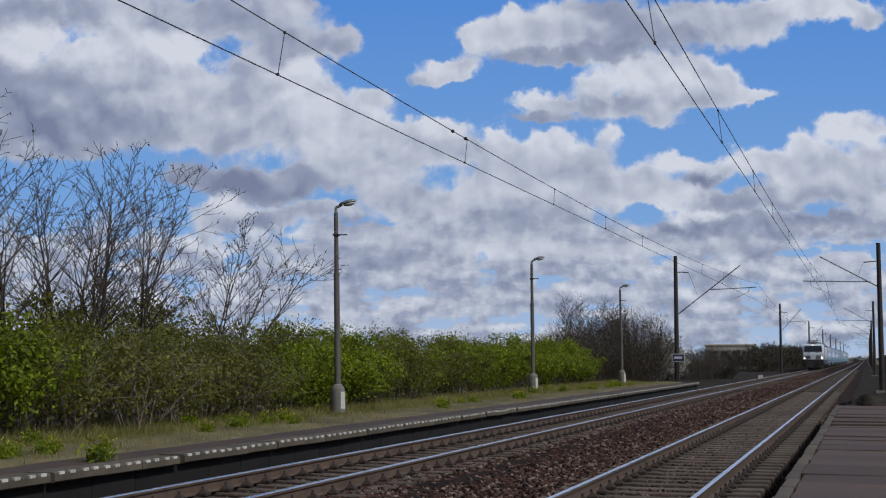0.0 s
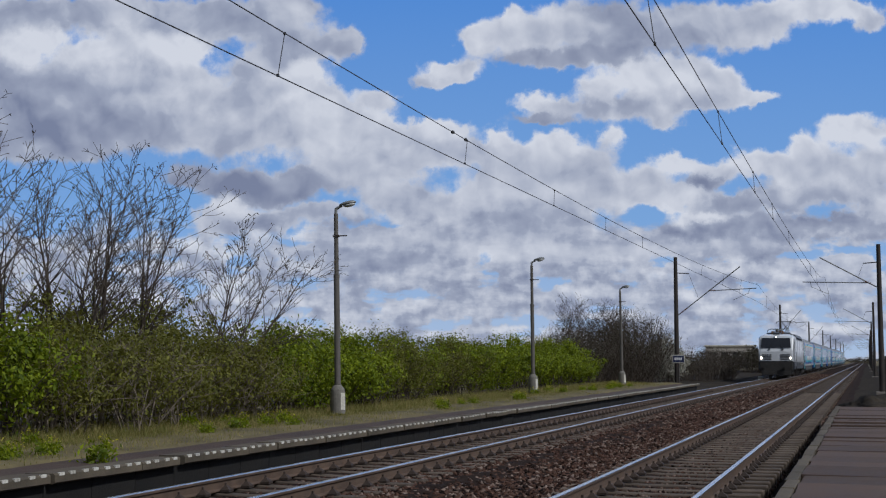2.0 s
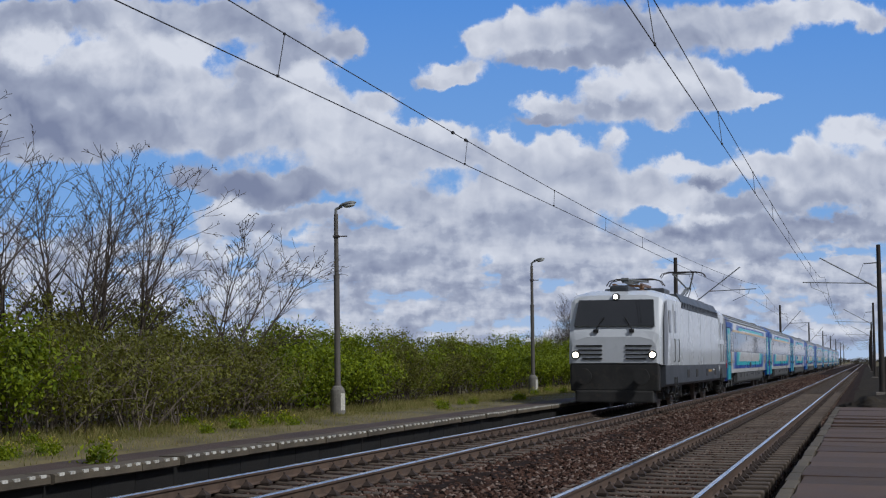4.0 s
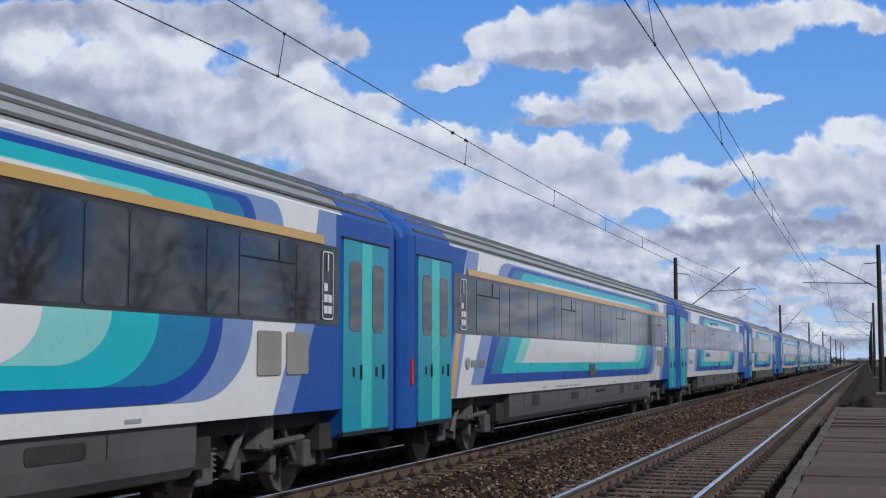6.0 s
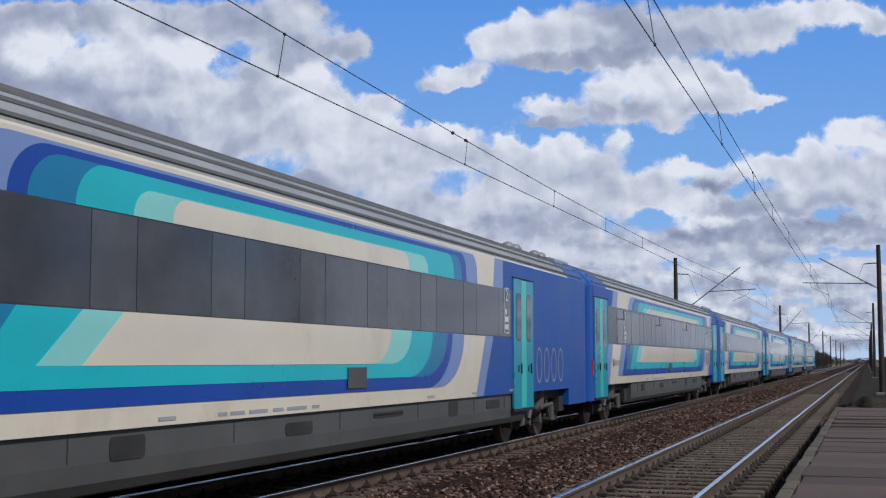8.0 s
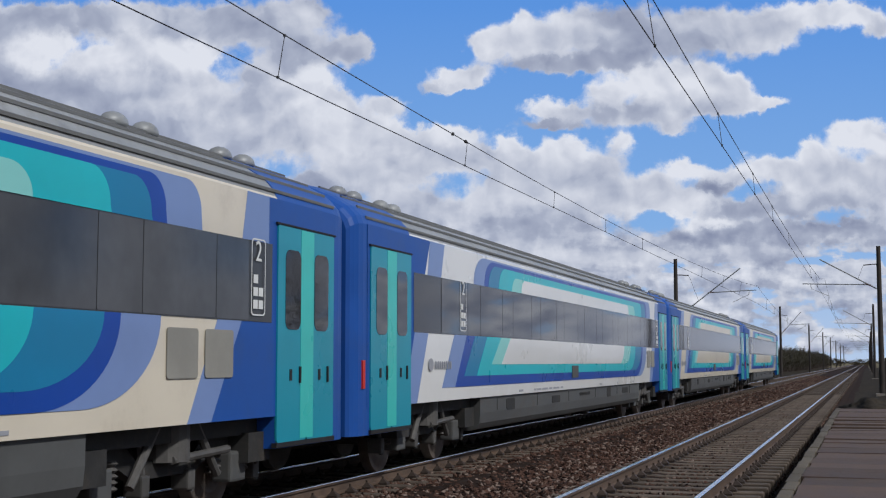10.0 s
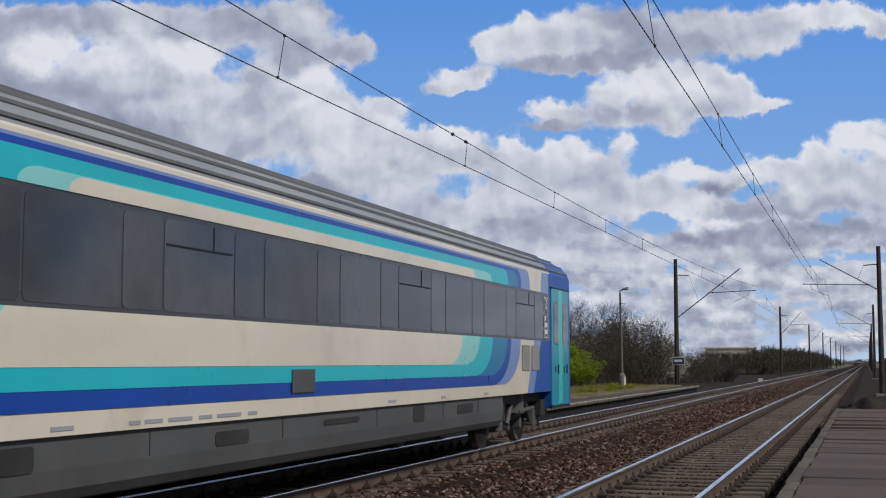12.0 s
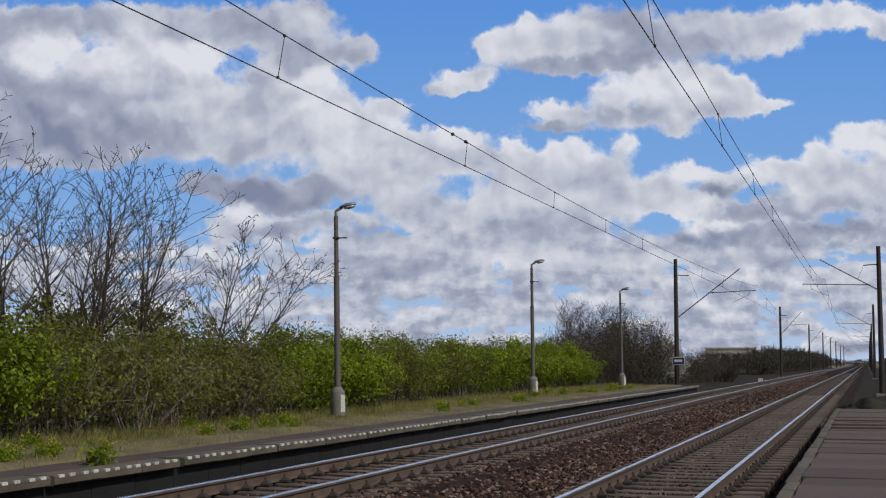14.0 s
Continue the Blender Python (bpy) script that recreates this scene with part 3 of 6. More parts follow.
def sleeper_mesh():
    bm = bmesh.new()
    prof = [(-0.13, -0.4), (0.13, -0.4), (0.11, -0.185), (0.092, -0.172), (-0.092, -0.172), (-0.11, -0.185)]
    rings = []
    for x, dz in ((-1.3, -0.01), (-1.28, 0), (-0.95, 0.0), (-0.4, -0.03), (0.4, -0.03), (0.95, 0), (1.28, 0), (1.3, -0.01)):
        rings.append([bm.verts.new((x, y, z + (dz if z > -0.3 else 0))) for y, z in prof])
    for A, B in zip(rings, rings[1:]):
        for i in range(6):
            bm.faces.new((A[i], A[(i + 1) % 6], B[(i + 1) % 6], B[i]))
    bm.faces.new(rings[0]), bm.faces.new(rings[-1][::-1])
    bmesh.ops.recalc_face_normals(bm, faces=bm.faces)
    return bm


def clip_into(bm, x, s):
    """A rail clip with its bolt: a wedge beside the rail foot."""
    x0, x1 = x + s * 0.075, x + s * 0.2
    a, b = min(x0, x1), max(x0, x1)
    box(bm, a, b, -0.07, 0.07, -0.175, -0.145)
    tip = bm.verts.new(((a + b) / 2 - s * 0.02, 0, -0.075))
    q = [bm.verts.new(p) for p in ((a, -0.055, -0.145), (b, -0.055, -0.145), (b, 0.055, -0.145), (a, 0.055, -0.145))]
    for i in range(4):
        bm.faces.new((q[i], q[(i + 1) % 4], tip))
    tube(bm, ((a + b) / 2 - s * 0.02, 0, -0.13), ((a + b) / 2 - s * 0.02, 0, -0.06), 0.016, n=6)


def sleepers():
    me = mesh_of("sleeper", sleeper_mesh(), M["sleeper"])
    clips = []
    for s in (-1, 1):
        for o in (-1, 1):
            bm = bmesh.new()
            clip_into(bm, s * 0.7525, o)
            clips.append(mesh_of("rail_clip", bm, M["clip"]))
    rng = random.Random(2)
    for xc in (XL, XR):
        for i in range(110):
            y = 5.0 + 0.6 * i
            ob = link("sleeper", me, None, pose(xc + rng.uniform(-0.01, 0.01), y + rng.uniform(-0.012, 0.012), rng.uniform(-0.006, 0), 0, 0, rng.uniform(-0.4, 0.4)))
            tagged(ob, "weathered concrete railway sleeper in ballast", "sleeper", "track sleepers")
            for c in clips:
                link("rail_clip", c, ob)
        bm = bmesh.new()
        for y in [71.0 + 0.6 * k for k in range(230)] + [4.4 - 0.6 * k for k in range(60)]:
            box(bm, xc - 1.3, xc + 1.3, y - 0.12, y + 0.12, -0.4, -0.175)
            for s in (-1, 1):
                for o in (-1, 1):
                    x = xc + s * 0.7525 + o * 0.13
                    box(bm, x - 0.05, x + 0.05, y - 0.05, y + 0.05, -0.175, -0.08)
        tagged(part("far_sleepers", bm, M["sleeper"]), "far row of concrete sleepers with rail clips", "sleepers", kind="stuff")


# ---- platforms ----
def platform_across():
    """The low platform on the far side: retaining wall, edge blocks with white marks, asphalt walk, grass."""
    y0, y1 = -20.0, 74.0
    # the wall's shade beneath the edge blocks comes from its near-black colour
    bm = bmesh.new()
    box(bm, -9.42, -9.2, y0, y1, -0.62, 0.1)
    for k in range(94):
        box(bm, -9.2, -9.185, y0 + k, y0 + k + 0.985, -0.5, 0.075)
    tagged(part("platform_wall", bm, M["riser"]), "concrete retaining wall of the platform, coloured near-black for its shade", "platform wall", kind="structure")
    bm = bmesh.new()
    rows = []
    for k in range(48):
        y = y0 + (y1 - y0) * k / 47
        rows.append([bm.verts.new((x, y, z)) for x, z in ((-9.45, -0.3), (-9.42, 0.165), (-9.8, 0.17), (-10.35, 0.165), (-10.9, 0.15), (-11.2, -0.3))])
    for A, B in zip(rows, rows[1:]):
        for i in range(5):
            bm.faces.new((A[i], A[i + 1], B[i + 1], B[i]))
    tagged(part("platform_walk", bm, M["asphalt"]), "narrow worn brown asphalt platform surface", "platform", kind="structure")
    bm = bmesh.new()
    n = 120
    rows = []
    for k in range(n + 1):
        y = y0 + (y1 + 3 - y0) * k / n
        wob = 0.16 * noise.noise((y * 0.7, 3.1, 0)) + 0.06 * noise.noise((y * 3.1, 1.1, 0))
        rows.append([bm.verts.new((x, y, z + 0.03 * noise.noise((x * 3, y * 3, 0)))) for x, z in
                     ((-10.32 + wob, 0.15), (-10.5 + wob * 0.8, 0.19), (-11.1, 0.2), (-11.8, 0.2), (-12.5, 0.18), (-13.2, 0.15), (-14.4, 0.1), (-16, 0.05))])
    for A, B in zip(rows, rows[1:]):
        for i in range(7):
            bm.faces.new((A[i], A[i + 1], B[i + 1], B[i]))
    tagged(part("verge", bm, M["earth"]), "grass verge behind the platform with dry patches", "grass verge", kind="structure")
    # edge blocks
    rng = random.Random(8)
    edge = new("platform_edge")
    tagged(edge, "row of concrete platform edge blocks with white paint marks", "platform edge", kind="structure")
    prof = [(-9.46, 0.08), (-9.08, 0.08), (-9.05, 0.1), (-9.05, 0.185), (-9.075, 0.205), (-9.46, 0.2)]
    bm = bmesh.new()
    along(bm, prof, -0.49, 0.49)
    block = mesh_of("edge_block", bm, M["edge_conc"])
    bm = bmesh.new()
    for k in range(4):
        c = -0.37 + 0.247 * k + (0.018, -0.012, 0.02, -0.015)[k]
        box(bm, -9.08, -9.047, c - 0.05, c + 0.05, 0.175, 0.21)
    marks = mesh_of("white_mark", bm, M["paint_white"])
    for k in range(78):
        b = link("edge_block", block, edge, pose(rng.uniform(-0.012, 0.012), -4 + k + 0.5, rng.uniform(-0.008, 0.006), 0, 0, rng.uniform(-0.5, 0.5)))
        link("white_mark", marks, b)


def platform_here():
    """The platform under the camera: a bed with loose concrete slabs, their joints running across."""
    # the shadowed gap under the slab edge is painted by the bed's colour
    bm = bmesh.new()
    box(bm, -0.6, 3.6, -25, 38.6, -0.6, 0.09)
    tagged(part("platform_bed", bm, M["riser"]), "packed platform bed under concrete slabs, shade put into its near-black colour", "platform", kind="structure")
    rng = random.Random(11)
    top = new("platform_paving")
    tagged(top, "worn brown concrete slab paving of the low platform", "paving", kind="structure")
    meshes = []
    for v in range(3):
        bm = bmesh.new()
        box(bm, -1.48, 1.48, -0.525, 0.525, -0.09, 0.0, 0.012)
        for vv in bm.verts:
            vv.co.x += rng.uniform(-0.006, 0.006)
            vv.co.z += 0.006 * noise.noise((vv.co.x * 2 + v, vv.co.y * 2, v))
        meshes.append(mesh_of("slab", bm, M["slab"]))
    bm = bmesh.new()
    box(bm, -0.07, 0.07, -0.49, 0.49, -0.1, 0.0, 0.014)
    kerb = mesh_of("kerb_stone", bm, M["edge_conc"])
    for k in range(44):
        link("kerb_stone", kerb, top, pose(-0.83 + rng.uniform(-0.012, 0.012), -4.5 + k, 0.203 + rng.uniform(-0.01, 0.008), rng.uniform(-0.6, 0.6), rng.uniform(-1.0, 1.0), rng.uniform(-0.6, 0.6)))
    for k in range(40):
        link("slab", rng.choice(meshes), top, pose(0.735 + rng.uniform(-0.015, 0.015), -4.5 + k * 1.09, 0.2 + rng.uniform(-0.018, 0.014), rng.uniform(-1.5, 1.5), rng.uniform(-0.35, 0.35), rng.uniform(-1.3, 1.3)))
    # mound of dug-up earth beyond the platform's end
    bm = bmesh.new()
    bmesh.ops.create_icosphere(bm, subdivisions=5, radius=1.0)
    for v in bm.verts:
        f = 1 + 0.25 * noise.noise(v.co * 2.2) + 0.07 * noise.noise(v.co * 7)
        v.co = Vector((v.co.x * 1.15 * f, v.co.y * 3.2 * f, max(-0.3, v.co.z * 0.62 * f)))
    mound = part("earth_mound", bm, M["soil"], smooth=True)
    mound.matrix_basis = pose(0.15, 46.5, -0.35)
    tagged(mound, "low mound of dark earth at the platform's end", "mound")


# ---- lamps, masts and wires ----
def street_lamp():
    root = new("platform_lamp")
    bm = bmesh.new()
    lathe(bm, [(0.19, 0), (0.185, 0.5), (0.17, 0.6), (0.12, 0.68), (0.075, 0.72)], 20)
    part("base", bm, M["lamp_base"], root, "grey concrete lamp base")
    bm = bmesh.new()
    for a0, z0, z1 in ((-35, 0.1, 0.52), (38, 0.28, 0.36)):
        pts = [(0.194 * math.cos(radians(a0 + a)), 0.194 * math.sin(radians(a0 + a))) for a in range(-22, 23, 11)]
        for z, zz_ in ((z0, z1),):
            lo = [bm.verts.new((x, y, z)) for x, y in pts]
            hi = [bm.verts.new((x, y, zz_)) for x, y in pts]
            for i in range(len(pts) - 1):
                bm.faces.new((lo[i], lo[i + 1], hi[i + 1], hi[i]))
    part("paint_patch", bm, M["paint_white"], root, "flaking white paint patch")
    bm = bmesh.new()
    lathe(bm, [(0.078, 0.70), (0.072, 3.4), (0.07, 3.42)], 16)
    lathe(bm, [(0.058, 3.42), (0.054, 4.98), (0.05, 5.0)], 16)
    part("pole", bm, M["lamp_pole"], root, smooth=False)
    bm = bmesh.new()
    lathe(bm, [(0.088, 0.68), (0.088, 0.75)], 16)
    lathe(bm, [(0.078, 3.38), (0.078, 3.46)], 16)
    part("collar", bm, M["lamp_pole"], root)
    bm = bmesh.new()
    box(bm, 0.02, 0.28, -0.012, 0.012, 4.42, 4.45)
    box(bm, -0.075, 0.075, -0.075, 0.075, 4.41, 4.46)
    part("bracket", bm, M["steel_mast"], root)
    bm = bmesh.new()
    tube(bm, (0, 0, 4.98), (0.0, 0, 5.13), 0.038, n=10)
    tube(bm, (0.0, 0, 5.12), (0.16, 0, 5.2), 0.036, n=10)
    part("arm", bm, M["steel_grey"], root)
    # luminaire: a shallow shell with a bowl below
    bm = bmesh.new()
    bmesh.ops.create_uvsphere(bm, u_segments=20, v_segments=12, radius=1.0)
    for v in bm.verts:
        taper = 0.75 + 0.25 * (v.co.x + 1) / 2
        v.co = Vector((v.co.x * 0.22 + 0.30, v.co.y * 0.13 * taper, (v.co.z * (0.085 if v.co.z > 0 else 0.02)) * taper + 5.24 + v.co.x * 0.035))
    part("lamp_head", bm, M["steel_grey"], root, "grey metal luminaire shell", True)
    bm = bmesh.new()
    bmesh.ops.create_uvsphere(bm, u_segments=16, v_segments=8, radius=1.0)
    for v in bm.verts:
        v.co = Vector((v.co.x * 0.16 + 0.34, v.co.y * 0.1, (v.co.z * (0.01 if v.co.z > 0 else 0.07)) + 5.225 + v.co.x * 0.025))
    part("diffuser", bm, M["lamp_glass"], root, "clear ribbed lamp bowl", True)
    tagged(root, "grey concrete platform lamp with a single hooded luminaire", "lamp", "platform lamps")
    root.matrix_basis = pose(-12.52, 29.75, 0.2, 0, -1.0, 12)
    copy_thing(root, pose(-12.5, 49.4, 0.26, 0, -0.4, 12))
    copy_thing(root, pose(-12.52, 68.9, 0.23, 0, -0.7, 12))


def insulator(bm, a, b, n=4, r=0.06):
    a, b = Vector(a), Vector(b)
    for k in range(n):
        c = a.lerp(b, (k + 0.5) / n)
        tube(bm, c - (b - a).normalized() * 0.02, c + (b - a).normalized() * 0.02, r, r * 0.6, 10)


def mast(side, reach, foot=-0.5, top=8.2, low=4.4):
    """A catenary mast with its cantilever reaching to the track. side: +1 when it reaches to +x."""
    root = new("catenary_mast")
    bm = bmesh.new()
    tube(bm, (0, 0, foot), (0, 0, top), 0.17, 0.12, 14)
    part("post", bm, M["steel_mast"], root)
    bm = bmesh.new()
    box(bm, -0.35, 0.35, -0.35, 0.35, foot - 0.25, foot + 0.15, 0.03)
    part("footing", bm, M["concrete"], root, "concrete footing")
    bm = bmesh.new()
    tube(bm, (side * 0.14, 0, low), (side * reach, 0, 7.5), 0.035, n=8)
    part("cantilever", bm, M["steel_grey"], root, "diagonal bracket tube")
    zt = 5.95
    xt = reach * (zt - low) / (7.5 - low)
    bm = bmesh.new()
    tube(bm, (side * xt, 0, zt), (side * (reach + 1.0), 0, zt + 0.12), 0.028, n=8)
    part("registration_tube", bm, M["steel_grey"], root)
    bm = bmesh.new()
    tube(bm, (side * (reach + 0.55), 0, zt + 0.07), (side * (reach + 0.5), 0, zt - 0.18), 0.018, n=6)
    tube(bm, (side * (reach + 0.5), 0, zt - 0.18), (side * (reach - 0.5), 0.05, 5.32), 0.015, n=6)
    part("steady_arm", bm, M["steel_grey"], root)
    bm = bmesh.new()
    tube(bm, (side * 0.1, 0, 7.15), (side * 0.85, 0, 7.1), 0.03, n=8)
    tube(bm, (side * 0.85, 0, 7.1), (side * reach * 0.35, 0, low + (7.5 - low) * 0.35), 0.01, n=6)
    part("stay", bm, M["steel_mast"], root)
    bm = bmesh.new()
    d = (Vector((side * reach, 0, 7.5)) - Vector((side * 0.14, 0, low))).normalized()
    a = Vector((side * 0.14, 0, low))
    insulator(bm, a + d * 0.25, a + d * 0.75)
    insulator(bm, (side * (xt + 0.1), 0, zt + 0.02), (side * (xt + 0.45), 0, zt + 0.04), 3)
    part("insulator", bm, M["insulator"], root, "brown ribbed insulators")
    tagged(root, "dark steel catenary mast with a bracket over the track", "catenary mast", "catenary masts")
    return root


def masts():
    far = mast(1, 4.15, low=4.4)
    far.matrix_basis = pose(-11.8, 84.8, 0.06)
    far2 = mast(1, 2.45, low=4.9)
    far2.matrix_basis = pose(-9.95, 161.9, 0.06)
    for y, x in ((238.8, -9.75), (303.1, -9.4), (366, -9.4), (424, -9.3), (490, -9.2), (560, -9.2)):
        copy_thing(far2, pose(x, y, 0))
    copy_thing(far, pose(-11.8, -14, 0))
    here = mast(-1, 3.3, low=5.7)
    here.matrix_basis = pose(0.78, 78.9, 0.06)
    for y, x in ((157.4, 0.8), (236, 0.8), (303, 0.8), (366, 0.8), (424, 0.8), (490, .8), (560, .8)):
        copy_thing(here, pose(x, y, 0))


def strand(name, pts, r, label, group):
    cu = bpy.data.curves.new(name, "CURVE")
    cu.dimensions, cu.bevel_depth, cu.bevel_resolution = "3D", r, 1
    sp = cu.splines.new("POLY")
    sp.points.add(len(pts) - 1)
    for p, q in zip(sp.points, pts):
        p.co = (*q, 1)
    tmp = bpy.data.objects.new(name, cu)
    me = bpy.data.meshes.new_from_object(tmp)
    bpy.data.objects.remove(tmp)
    me.materials.clear()
    me.materials.append(M["wire"])
    ob = new(name, me)
    tagged(ob, label, "wire", group)
    return ob


def overhead(xc, spans, contact, drops, lean, name):
    """Contact wire and carrying wire over a track. spans: y of the supports; contact(y) -> (x, z); height over it -> drops(y); sideways offset -> lean(y)."""
    ys = [spans[0] + (spans[-1] - spans[0]) * k / 220 for k in range(221)]
    cw = strand("contact_wire", [(contact(y)[0], y, contact(y)[1]) for y in ys], 0.008, "thin dark contact wire strung over the track", name)
    mw = strand("carrying_wire", [(contact(y)[0] + lean(y), y, contact(y)[1] + drops(y)) for y in ys], 0.008, "thin dark carrying wire sagging between masts", name)
    return cw, mw


def wires():
    sup_l = [-14, 84.8, 161.9, 238.8, 303.1, 366, 424, 490, 560]
    sup_r = [-5, 78.9, 157.4, 236, 303, 366, 424, 490, 560]

    def make(xc, sup, near_x, name, sag, side):
        def contact(y):
            i = max(0, min(len(sup) - 2, sum(1 for s in sup[1:] if s < y)))
            a, b = sup[i], sup[i + 1]
            f = (y - a) / (b - a)
            xa = near_x[0] if i == 0 else xc + (0.2 if i % 2 else -0.2)
            xb = near_x[1] if i == 0 else xc + (-0.2 if i % 2 else 0.2)
            if i == 1:
                xa = near_x[1]
            za, zb = 5.3, 5.3
            return xa + (xb - xa) * f, za + (zb - za) * f

        def drop(y):
            i = max(0, min(len(sup) - 2, sum(1 for s in sup[1:] if s < y)))
            a, b = sup[i], sup[i + 1]
            f = (y - a) / (b - a)
            return sag[0] + sag[1] * (y - sag[2]) ** 2 if i == 0 else 0.34 + 0.85 * (2 * f - 1) ** 2

        def lean(y):
            return side * (drop(y) - 0.33) if y < sup[1] else 0.0
        cw, mw = overhead(xc, sup, contact, drop, lean, name)
        return contact, drop, lean, cw, mw

    cl, dl, ll, cwl, mwl = make(XL, sup_l, (-7.66, -6.65), "wires over the far track", (0.35, 0.00034, 41), 0.38)
    cr, dr, lr, cwr, mwr = make(XR, sup_r, (-2.33, -2.28), "wires over the near track", (0.4, 0.00048, 42), -0.25)

    def droppers(contact, drop, lean, ys, parent):
        for y in ys:
            x, z = contact(y)
            bm = bmesh.new()
            o = lean(y)
            tube(bm, (x, y, z), (x + o, y, z + drop(y)), 0.006, n=5)
            box(bm, x - 0.014, x + 0.014, y - 0.02, y + 0.02, z - 0.01, z + 0.025)
            box(bm, x + o - 0.014, x + o + 0.014, y - 0.02, y + 0.02, z + drop(y) - 0.02, z + drop(y) + 0.012)
            part("dropper", bm, M["wire"], parent)
    droppers(cl, dl, ll, [15.35, 23.5, 30.63, 36.9, 43, 58, 66, 74, 95, 105, 115, 125, 135, 145], mwl)
    droppers(cr, dr, lr, [15.2, 22.7, 29.6, 35.5, 43, 60, 68, 90, 100, 110, 120, 130, 140], mwr)
    for y in (22.6, 23.4):
        x, z = cl(y)
        bm = bmesh.new()
        bmesh.ops.create_uvsphere(bm, u_segments=10, v_segments=6, radius=0.035)
        bmesh.ops.translate(bm, verts=bm.verts, vec=(x + ll(y), y, z + dl(y)))
        part("clamp", bm, M["wire"], mwl, "dark wire clamp")


# ---- the train ----
SIDE = 1.41
BAND0 = 1.94                      # lower edge of the window band
SILL, GUTTER = 0.96, 3.26
COACH = 26.4


def wheelset_bogie(parent, y, rad=0.46, base=2.5):
    """A bogie: side frames, wheels, axle boxes, springs and dampers."""
    root = new("bogie")
    root.parent = parent
    root.location = (0, y, 0)
    bm = bmesh.new()
    for s in (-1, 1):
        prof = [(-1.75, 0.62), (-1.75, 0.74), (-0.7, 0.78), (-0.5, 0.62), (0.5, 0.62), (0.7, 0.78), (1.75, 0.74), (1.75, 0.62), (0.8, 0.58), (0.55, 0.46), (-0.55, 0.46), (-0.8, 0.58)]
        A = [bm.verts.new((s * 1.05, yy, z)) for yy, z in prof]
        B = [bm.verts.new((s * 0.93, yy, z)) for yy, z in prof]
        bm.faces.new(A), bm.faces.new(B[::-1])
        for i in range(len(prof)):
            bm.faces.new((A[i], B[i], B[(i + 1) % len(prof)], A[(i + 1) % len(prof)]))
    box(bm, -0.95, 0.95, -0.25, 0.25, 0.5, 0.72)
    bmesh.ops.recalc_face_normals(bm, faces=bm.faces)
    part("bogie_frame", bm, M["underframe"], root)
    for yy in (-base / 2, base / 2):
        bm = bmesh.new()
        for s in (-1, 1):
            tube(bm, (s * 0.70, yy, rad), (s * 0.835, yy, rad), rad, rad * 0.985, 28)
            tube(bm, (s * 0.835, yy, rad), (s * 0.85, yy, rad), rad * 0.83, rad * 0.6, 28)
        tube(bm, (-1.0, yy, rad), (1.0, yy, rad), 0.085, n=12)
        part("wheelset", bm, M["wheel_steel"], root, "brown steel wheelset")
        for s in (-1, 1):
            bm = bmesh.new()
            box(bm, min(s * 0.95, s * 1.17), max(s * 0.95, s * 1.17), yy - 0.17, yy + 0.17, rad - 0.15, rad + 0.16, 0.03)
            part("axle_box", bm, M["skirt"], root)
            for o in (-0.3, 0.3):
                bm = bmesh.new()
                for q in range(5):
                    lathe(bm, [(0.055, 0), (0.085, 0.025), (0.055, 0.05)], 10, (s * 1.04, yy + o, rad - 0.06 + 0.055 * q))
                part("coil_spring", bm, M["damper"], root)
    bm = bmesh.new()
    for s in (-1, 1):
        tube(bm, (s * 1.16, -0.8, 0.42), (s * 1.16, -0.35, 0.95), 0.045, n=8)
        tube(bm, (s * 1.16, 0.8, 0.42), (s * 1.16, 0.35, 0.95), 0.045, n=8)
        tube(bm, (s * 1.2, -0.15, 0.62), (s * 1.2, 0.95, 0.66), 0.04, n=8)
        tube(bm, (s * 1.03, 0, 0.6), (s * 1.03, 0, 0.95), 0.24, 0.24, 14)
    split_part("damper", bm, M["damper"], root)
    for s in (-1, 1):
        for yy in (-base / 2 - 0.55, -0.42, 0.42, base / 2 + 0.55):
            bm = bmesh.new()
            tube(bm, (s * 1.0, yy, 0.82), (s * 1.06, yy + 0.04, 0.28), 0.035, n=7)
            box(bm, min(s * 0.9, s * 1.1), max(s * 0.9, s * 1.1), yy - 0.07, yy + 0.07, 0.3, 0.5, 0.02)
            part("brake_hanger", bm, M["damper"], root)
        bm = bmesh.new()
        tube(bm, (s * 1.12, -1.5, 0.86), (s * 1.12, 1.5, 0.84), 0.022, n=6)
        tube(bm, (s * 1.12, -1.5, 0.86), (s * 1.12, -1.72, 0.5), 0.022, n=6)
        tube(bm, (s * 1.12, 1.5, 0.84), (s * 1.12, 1.75, 0.46), 0.022, n=6)
        part("brake_pipe", bm, M["damper"], root)
    return root


def swoosh(y0, y1, zb, zt, slant, rx):
    """An outline with a slanted front edge and, at its rear end, a wide rounded corner."""
    pts = [(y0 - 0.3, zb)]
    n = 14
    for i in range(n + 1):
        a = radians(-90 + 90 * i / n)
        pts.append((y1 - rx + rx * math.cos(a), zt + (zt - zb) * math.sin(a)))
    pts.append((y0 + slant - 0.2, zt))
    return pts


def upper_swoosh(y0, y1, zt, r0, r1, zb):
    pts = [(y0, zb)]
    h = zt - zb
    for i in range(9):
        a = radians(180 - 90 * i / 8)
        pts.append((y0 + 0.25 * h + r0 + r0 * math.cos(a), zt - min(r0, h) + min(r0, h) * math.sin(a)))
    for i in range(9):
        a = radians(90 - 90 * i / 8)
        pts.append((y1 - r1 + r1 * math.cos(a), zt - min(r1, h) + min(r1, h) * math.sin(a)))
    pts.append((y1 + 0.02, zb))
    return pts


